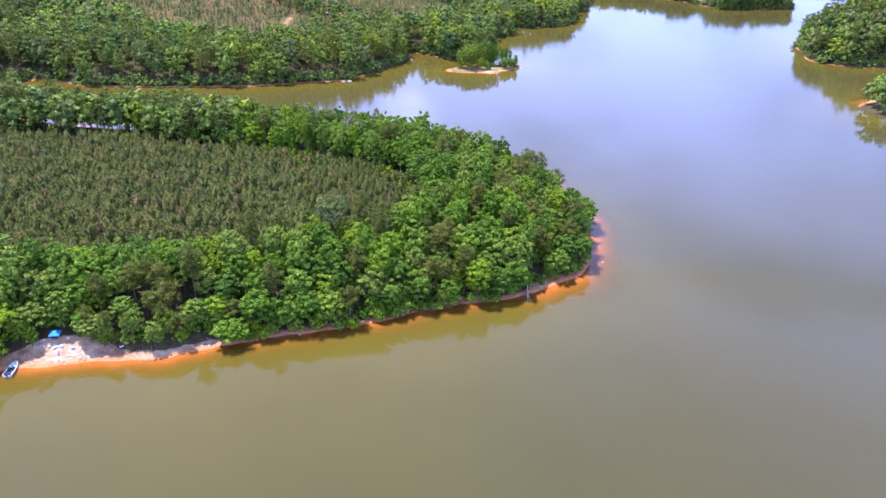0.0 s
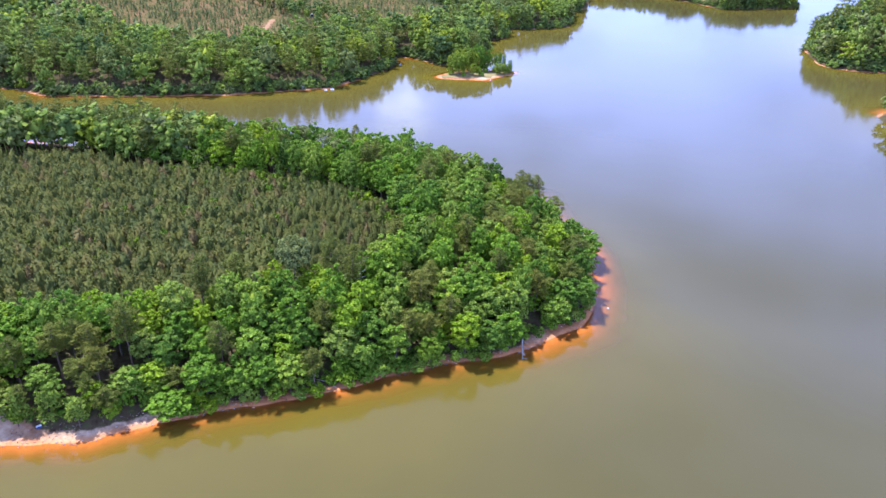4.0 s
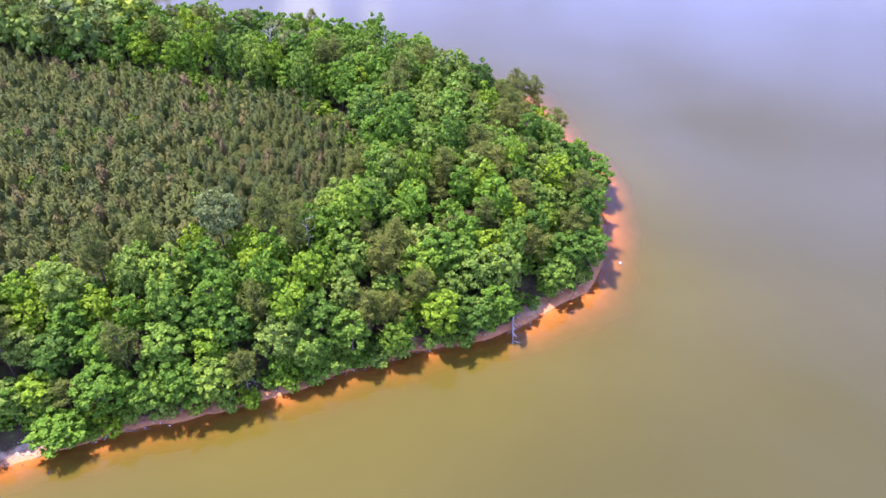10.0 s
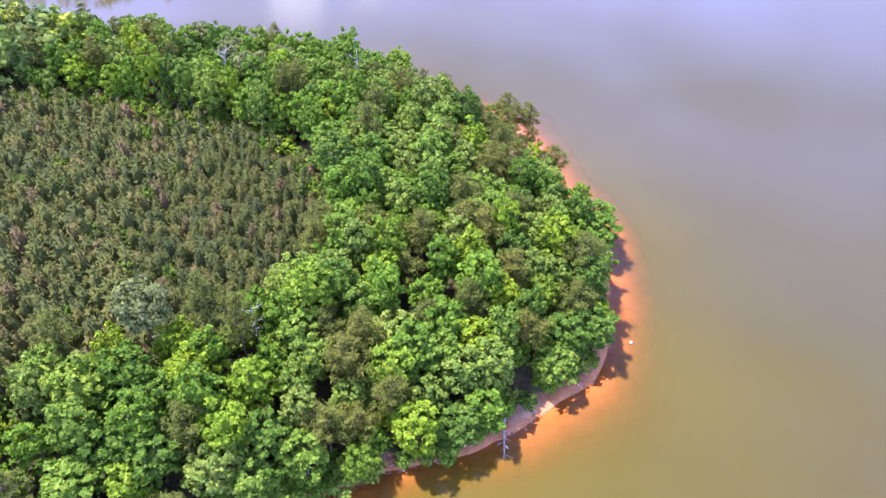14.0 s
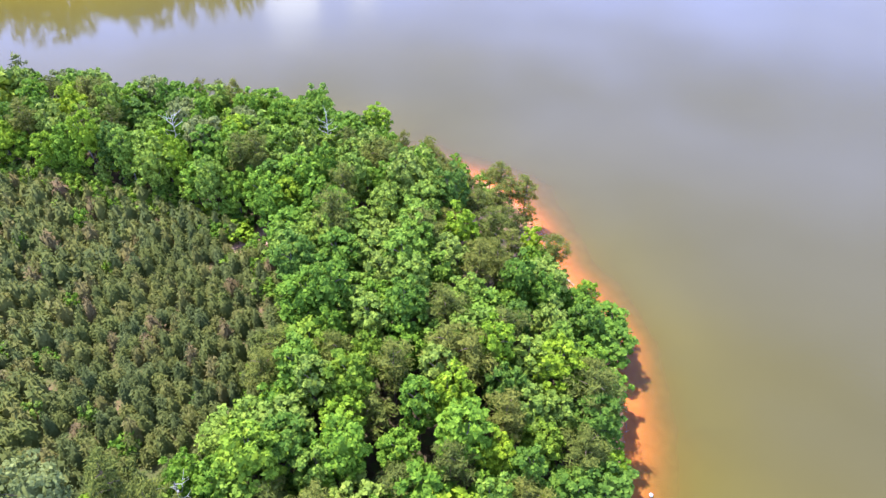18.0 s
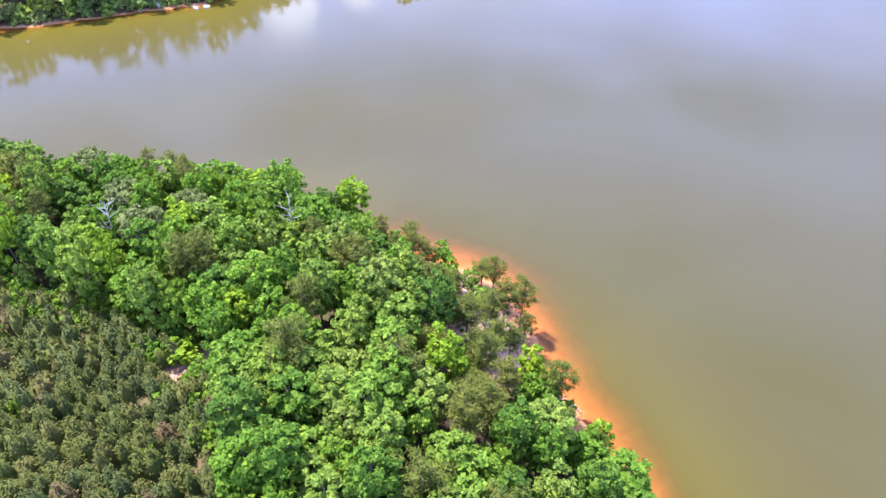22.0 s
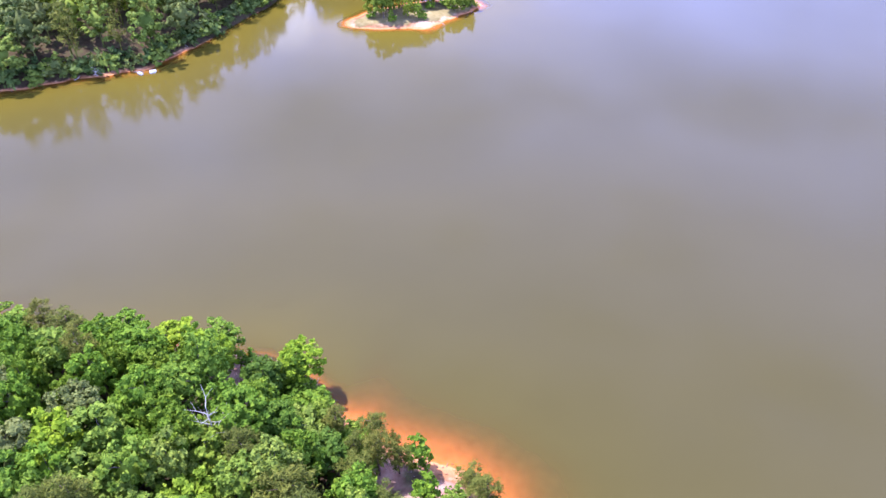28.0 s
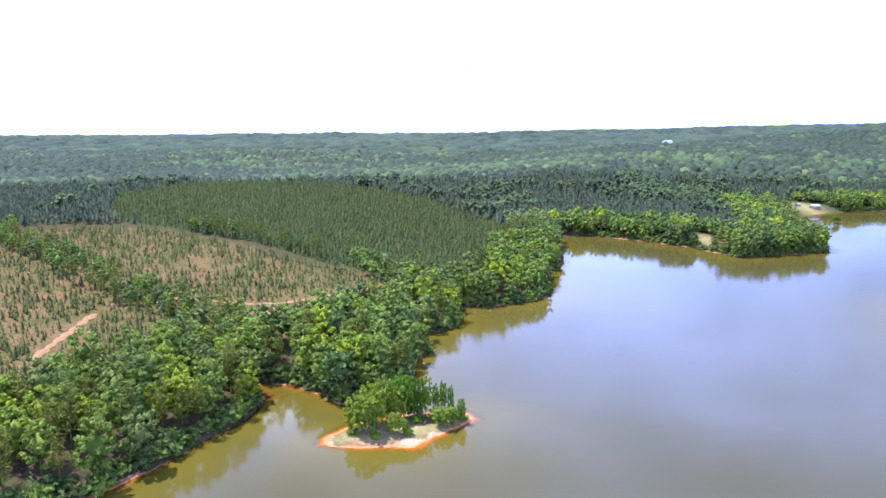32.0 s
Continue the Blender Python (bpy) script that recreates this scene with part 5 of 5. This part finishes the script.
def cooler(x, y, turn, body, label, size=1.0):
    root = tagged(new("cooler"), label, "cooler")
    root.matrix_basis = pose(x, y, ground_at(x, y), 0, 0, turn) @ Matrix.Scale(size, 4)
    part("tub", boxed("tub", body, (0, 0, 0.22, 0.85, 0.45, 0.44, 0.04)), root)
    part("lid", boxed("lid", white_paint, (0, 0, 0.48, 0.88, 0.48, 0.09, 0.03)), root, "white lid")
    for s in (-1, 1):
        part("handle", boxed("handle", grey_plastic, (s * 0.45, 0, 0.34, 0.05, 0.22, 0.05, 0.01)), root)
    return root


canopy(-107, 164.2, 12)
boat(-113.4, 152.6, 8)
folding_chair(-107.6, 161.2, 200, cloth_white, "white folding beach chair standing on pale sand")
folding_chair(-106.2, 161.0, 170, cloth_white, "white folding beach chair standing on pale sand")
folding_chair(-110.2, 162.0, 215, cloth_mauve, "mauve folding beach chair under the trees' edge")
folding_chair(-104.3, 159.0, 150, cloth_mauve, "mauve folding beach chair near the water's edge")
cooler(-101.2, 161.2, 20, sky_plastic, "light blue cooler with a white lid on the sand")
cooler(-104.4, 161.6, -10, white_paint, "large white cooler on the sand", 1.2)
cooler(-88.2, 162.3, 40, navy, "dark blue cooler in the shade of shoreline trees", 1.3)
table = tagged(new("folding_table"), "dark folding table in the canopy's shade", "table")
table.matrix_basis = pose(-107, 163.9, ground_at(-107, 163.9), 0, 0, 12)
part("tabletop", boxed("tabletop", dark_vinyl, (0, 0, 0.73, 1.8, 0.75, 0.04, 0.01)), table)
for sx in (-0.8, 0.8):
    for sy in (-0.3, 0.3):
        part("leg", boxed("leg", steel, (sx, sy, 0.36, 0.03, 0.03, 0.72)), table)
towel = tagged(new("beach_towel", boxed("beach_towel", cloth_white, (0, 0, 0.02, 1.9, 0.95, 0.03, 0.01))), "white towel spread on the sand", "towel")
towel.matrix_basis = pose(-105.6, 162.0, ground_at(-105.6, 162.0) + 0.03, 0, 0, 35)

# the white float off the point
buoy = tagged(new("marker_buoy"), "small white marker float on the water", "buoy")
buoy.matrix_basis = pose(56.2, 221.2, 0.06)
bm = bmesh.new()
bmesh.ops.create_uvsphere(bm, u_segments=14, v_segments=10, radius=0.34, matrix=Matrix.Diagonal((1, 1, 0.9, 1)))
part("float", bm_mesh("float", bm, white_paint, True), buoy)
bm = bmesh.new()
bmesh.ops.create_cone(bm, cap_ends=True, segments=10, radius1=0.10, radius2=0.07, depth=0.18, matrix=Matrix.Translation((0, 0, 0.36)))
part("neck", bm_mesh("neck", bm, white_paint), buoy)
bm = bmesh.new()
bmesh.ops.create_cone(bm, cap_ends=False, segments=14, radius1=0.345, radius2=0.345, depth=0.07)
part("band", bm_mesh("band", bm, grey_plastic), buoy)


def bare_tree(name, label, category, root_at, along, length, thick, boughs, seed, group=""):
    """A leafless stem with forking boughs, standing or fallen."""
    r = np.random.default_rng(seed)
    root = tagged(new(name), label, category, group)
    turn = Vector(along).normalized().to_track_quat("Z", "Y").to_matrix().to_4x4()
    root.matrix_basis = Matrix.Translation(root_at) @ turn
    wob = [(r.normal() * 0.02 * length, r.normal() * 0.02 * length, length * f) for f in (0.25, 0.5, 0.75, 1.0)]
    part("trunk", limbs("trunk", bark_dead, [([(0, 0, -0.3)] + wob, [thick, thick * 0.8, thick * 0.6, thick * 0.4, thick * 0.12])]), root)
    for i in range(boughs):
        f = 0.4 + 0.58 * i / boughs
        k = min(3, int(f * 4))
        base = Vector(wob[k]) * 1.0
        base.z = length * f
        a = i * 2.4 + r.uniform(-0.4, 0.4)
        reach = length * r.uniform(0.14, 0.3) * (1.25 - f * 0.6)
        mid = base + Vector((math.cos(a) * reach * 0.5, math.sin(a) * reach * 0.5, reach * 0.25))
        tip = base + Vector((math.cos(a + 0.2) * reach, math.sin(a + 0.2) * reach, reach * r.uniform(0.5, 0.9)))
        twig = mid + Vector((math.cos(a - 0.9) * reach * 0.45, math.sin(a - 0.9) * reach * 0.45, reach * 0.3))
        part("branch", limbs("branch", bark_dead, [((base, mid, tip), (thick * 0.32, thick * 0.2, thick * 0.06)), ((mid, twig), (thick * 0.16, thick * 0.05))], 5), root)
    return root


bare_tree("fallen_tree", "bleached fallen tree lying from the bank into the shallows", "fallen tree", (28.0, 203.5, 1.3), (-0.10, -1.0, -0.12), 11.0, 0.28, 11, 71)
bare_tree("driftwood_log", "pale driftwood log stranded at the water's edge", "driftwood", (57.2, 251.8, 0.2), (0.1, 1, 0.12), 3.0, 0.20, 3, 72)
bare_tree("drowned_tree", "bleached branchy dead tree toppled into the cove", "fallen tree", (-84, 482.5, 1.0), (0.1, -0.9, 0.25), 9.0, 0.24, 12, 73)
bare_tree("dead_tree", "grey leafless dead tree among green crowns", "dead tree", (-45, 312, ground_at(-45, 312)), (0.05, 0, 1), 18.0, 0.30, 16, 74, "dead trees in the woods")
bare_tree("dead_tree", "grey leafless dead tree among green crowns", "dead tree", (-6.6, 314, ground_at(-6.6, 314)), (0, 0.05, 1), 16.5, 0.28, 16, 75, "dead trees in the woods")
bare_tree("dead_tree", "grey leafless dead tree among green crowns", "dead tree", (-19, 214, ground_at(-19, 214)), (0, -0.05, 1), 14.0, 0.24, 14, 76, "dead trees in the woods")
for i, (x, y) in enumerate(((-72, 480.6), (-58, 500), (-90, 477.5), (8, 193.6), (-24, 181.5), (50, 276.4))):
    a = 40.0 * i
    bare_tree("driftwood_log", "weathered grey driftwood log on the bank", "driftwood", (x, y, ground_at(x, y) + 0.25), (math.cos(a), math.sin(a), 0.05), 3.5 + 0.4 * i % 2, 0.16, 2, 80 + i, "driftwood on the banks")


def float_block(x, y, turn, sx, sy):
    """A worn block of dock flotation with a timber plank on top."""
    root = tagged(new("dock_float"), "weathered white dock float aground beside the wooded bank", "float", "dock floats in the cove")
    root.matrix_basis = pose(x, y, 0.0, 2, 3, turn)
    part("block", boxed("block", white_paint, (0, 0, 0.15, sx, sy, 0.8, 0.12)), root)
    for k in (-0.35, 0.35):
        part("plank", boxed("plank", bark_dead, (0, k * sy, 0.58, sx * 1.02, 0.22, 0.06)), root)
    return root


float_block(-65.6, 480.4, 20, 2.3, 1.7)
float_block(-69.6, 479.0, -35, 2.0, 1.1)

# ---- houses, tracks and the blind inland ----
cream, grey_roof, tan_wall = plain("cream_siding", (0.72, 0.68, 0.60), 0.7), plain("grey_shingles", (0.30, 0.30, 0.31), 0.9, spread=0.3, scale=1.5), plain("brown_siding", (0.30, 0.20, 0.15), 0.8)
pale_roof, pane_glass, white_wall = plain("pale_metal_roof", (0.62, 0.60, 0.60), 0.4, 0.3), plain("window_glass", (0.04, 0.05, 0.06), 0.08), plain("white_siding", (0.82, 0.82, 0.80), 0.7)


def house(x, y, z, turn, w, d, h, wall_mat, roof_mat, label):
    """A gabled house with eaves, a door and windows all round."""
    root = tagged(new("house"), label, "house")
    root.matrix_basis = pose(x, y, z, 0, 0, turn)
    part("wall", boxed("wall", wall_mat, (0, 0, h / 2 - 0.4, w, d, h + 0.8)), root)
    bm = bmesh.new()
    o, top = 0.6, h + d * 0.28
    pts = [bm.verts.new(p) for p in ((-w / 2 - o, -d / 2 - o, h - 0.15), (w / 2 + o, -d / 2 - o, h - 0.15), (w / 2 + o, d / 2 + o, h - 0.15), (-w / 2 - o, d / 2 + o, h - 0.15), (-w / 2 - o, 0, top), (w / 2 + o, 0, top))]
    for f in ((0, 1, 5, 4), (2, 3, 4, 5), (1, 2, 5), (3, 0, 4), (3, 2, 1, 0)):
        bm.faces.new([pts[k] for k in f])
    part("roof", bm_mesh("roof", bm, roof_mat), root)
    part("door", boxed("door", tan_wall, (w * 0.1, -d / 2 - 0.03, 1.05, 1.0, 0.08, 2.1, 0.01)), root)
    for s in (-0.34, -0.14, 0.32):
        win = part("window", boxed("window", white_wall, (w * s, -d / 2 - 0.03, 1.6, 1.4, 0.08, 1.3, 0.01)), root)
        part("pane", boxed("pane", pane_glass, (w * s, -d / 2 - 0.075, 1.6, 1.15, 0.03, 1.05)), win)
    for s in (-1, 1):
        win = part("window", boxed("window", white_wall, (s * (w / 2 + 0.03), 0, 1.6, 0.08, 1.4, 1.3, 0.01)), root)
        part("pane", boxed("pane", pane_glass, (s * (w / 2 + 0.075), 0, 1.6, 0.03, 1.15, 1.05)), win)
    return root


house(331, 907, ground_at(331, 907), 20, 13, 9, 3.2, cream, grey_roof, "low house with a grey shingled roof among shoreline trees")
house(574, 1190, ground_at(574, 1190), 12, 11, 8, 3.2, tan_wall, pale_roof, "brown house with a pale roof on a mown lakeside lawn")
house(556, 1200, ground_at(556, 1200), -10, 6, 4.5, 2.4, grey_plastic, grey_roof, "small grey outbuilding on the lawn")
house(690, 2050, ground_at(690, 2050), 25, 24, 12, 9, white_wall, pale_roof, "large white house on a wooded hilltop")


def track(name, line, width, label):
    """A strip of bared earth laid over the ground."""
    V, Q = [], []
    pts = []
    for (ax, ay), (bx, by) in zip(line, line[1:]):
        n = max(2, int(math.hypot(bx - ax, by - ay) / 2.5))
        pts += [(ax + (bx - ax) * k / n, ay + (by - ay) * k / n) for k in range(n)]
    pts.append(line[-1])
    for i, (px, py) in enumerate(pts):
        qx, qy = pts[min(i + 1, len(pts) - 1)]
        ox, oy = pts[max(i - 1, 0)]
        nx, ny = -(qy - oy), qx - ox
        s = math.hypot(nx, ny)
        w = width * (0.5 + 0.16 * math.sin(i * 1.7) + 0.1 * math.sin(i * 0.53))
        for k in (-1, -0.5, 0, 0.5, 1):
            x, y = px + nx / s * w * k, py + ny / s * w * k
            V.append((x, y, ground_at(x, y) + 0.55 - 0.35 * abs(k)))
        if i:
            Q += [((i - 1) * 5 + k, i * 5 + k, i * 5 + k + 1, (i - 1) * 5 + k + 1) for k in range(4)]
    return tagged(new(name, mesh_of(name, np.array(V), Q, [], dirt)), label, "dirt track", kind="structure")


dirt, t, bsdf, out = material("bare_clay")
n = noise_of(t, 0.6, 6.0, 0.65)
t.links.new(ramp(t, n, (0.3, (0.25, 0.120, 0.038)), (0.6, (0.37, 0.190, 0.066)), (0.8, (0.43, 0.25, 0.11))), bsdf.inputs["Base Color"])
bsdf.inputs["Roughness"].default_value = 0.95
bumped(t, bsdf, n, 0.5, 0.2)
track("dirt_track", TRACKS[0], 3.6, "pale orange dirt track across the cleared ground")
track("dirt_track", TRACKS[1], 8.0, "wide bare turning place of orange earth")
track("dirt_track", TRACKS[2], 4.0, "orange dirt track up the cleared slope")

blind = tagged(new("hunting_blind"), "dark box blind with a pale roof on legs at the clearing", "hunting blind")
blind.matrix_basis = pose(-111, 680, ground_at(-111, 680), 0, 0, 15)
part("cabin", boxed("cabin", dark_vinyl, (0, 0, 3.1, 1.9, 1.9, 2.0, 0.03)), blind)
part("roof", boxed("roof", pale_roof, (0, 0, 4.2, 2.3, 2.3, 0.12, 0.02)), blind)
for sx in (-0.8, 0.8):
    for sy in (-0.8, 0.8):
        part("leg", boxed("leg", bark, (sx, sy, 0.9, 0.12, 0.12, 2.6)), blind)
for sx in (-0.4, 0.4):
    part("window", boxed("window", pane_glass, (sx, -0.96, 3.4, 0.5, 0.03, 0.5)), blind)
place(broad_models[1], 529, 1072, 0.55, 0.8)
place(broad_models[3], 533, 1073, 0.42, 0.7)

# added pale stones along the point's sandy edge, in place of sunlit speckles
stone_mat = plain("sunlit_speckle_stone", (0.50, 0.37, 0.28), 0.85, spread=0.35, scale=0.7)
r9 = np.random.default_rng(90)
stones = scatter([(-125, 145), (60, 195), (64, 260), (56, 300), (40, 300), (30, 215), (-125, 175)], 1.1, 91, lambda x, y: (shore(x, y) > -0.6) & (shore(x, y) < 4.5) & (wobble(x, y, 4, 92) > 0.1))
size = r9.uniform(0.10, 0.38, len(stones)) ** 1.2
lumps = CORE_V[None] * r9.uniform(0.6, 1.2, (len(stones), 6, 1)) * size[:, None, None] * np.array([1.3, 1.0, 0.6])
lumps = lumps + np.stack([stones[:, 0], stones[:, 1], height(stones[:, 0], stones[:, 1]) + 0.05], -1)[:, None]
stone_faces = (CORE_F[None] + 6 * np.arange(len(stones))[:, None, None]).reshape(-1, 3)
tagged(new("shore_stones", mesh_of("shore_stones", lumps.reshape(-1, 3), [], stone_faces, stone_mat)), "pale stones added as sunlit speckles along the orange shore", "stones", kind="stuff")

# broken sticks and dead leaves along the foot of the wooded bank
sticks = scatter([(-125, 145), (60, 195), (64, 260), (56, 300), (40, 318), (0, 345), (-20, 345), (30, 215), (-125, 175)], 0.9, 93, lambda x, y: (shore(x, y) > -0.8) & (shore(x, y) < 5.5) & (wobble(x, y, 5, 94) > -0.25))
heading = r9.uniform(0, 6.283, len(sticks))
reach = r9.uniform(0.35, 1.5, len(sticks))
along = np.stack([np.cos(heading) * reach, np.sin(heading) * reach, r9.uniform(-0.05, 0.35, len(sticks))], -1)
aside = np.stack([-np.sin(heading), np.cos(heading), 0 * heading], -1) * r9.uniform(0.04, 0.11, len(sticks))[:, None]
foot = np.stack([sticks[:, 0], sticks[:, 1], np.maximum(height(sticks[:, 0], sticks[:, 1]), 0) + 0.05], -1)
stick_verts = np.stack([foot - aside, foot + aside, foot + np.array([0, 0, 0.14]), foot + along], 1).reshape(-1, 3)
stick_faces = (np.array([(0, 1, 3), (1, 2, 3), (2, 0, 3), (0, 2, 1)])[None] + 4 * np.arange(len(sticks))[:, None, None]).reshape(-1, 3)
tagged(new("shore_sticks", mesh_of("shore_sticks", stick_verts, [], stick_faces, bark_drift)), "broken grey sticks and dead boughs strewn along the bank", "driftwood", kind="stuff")
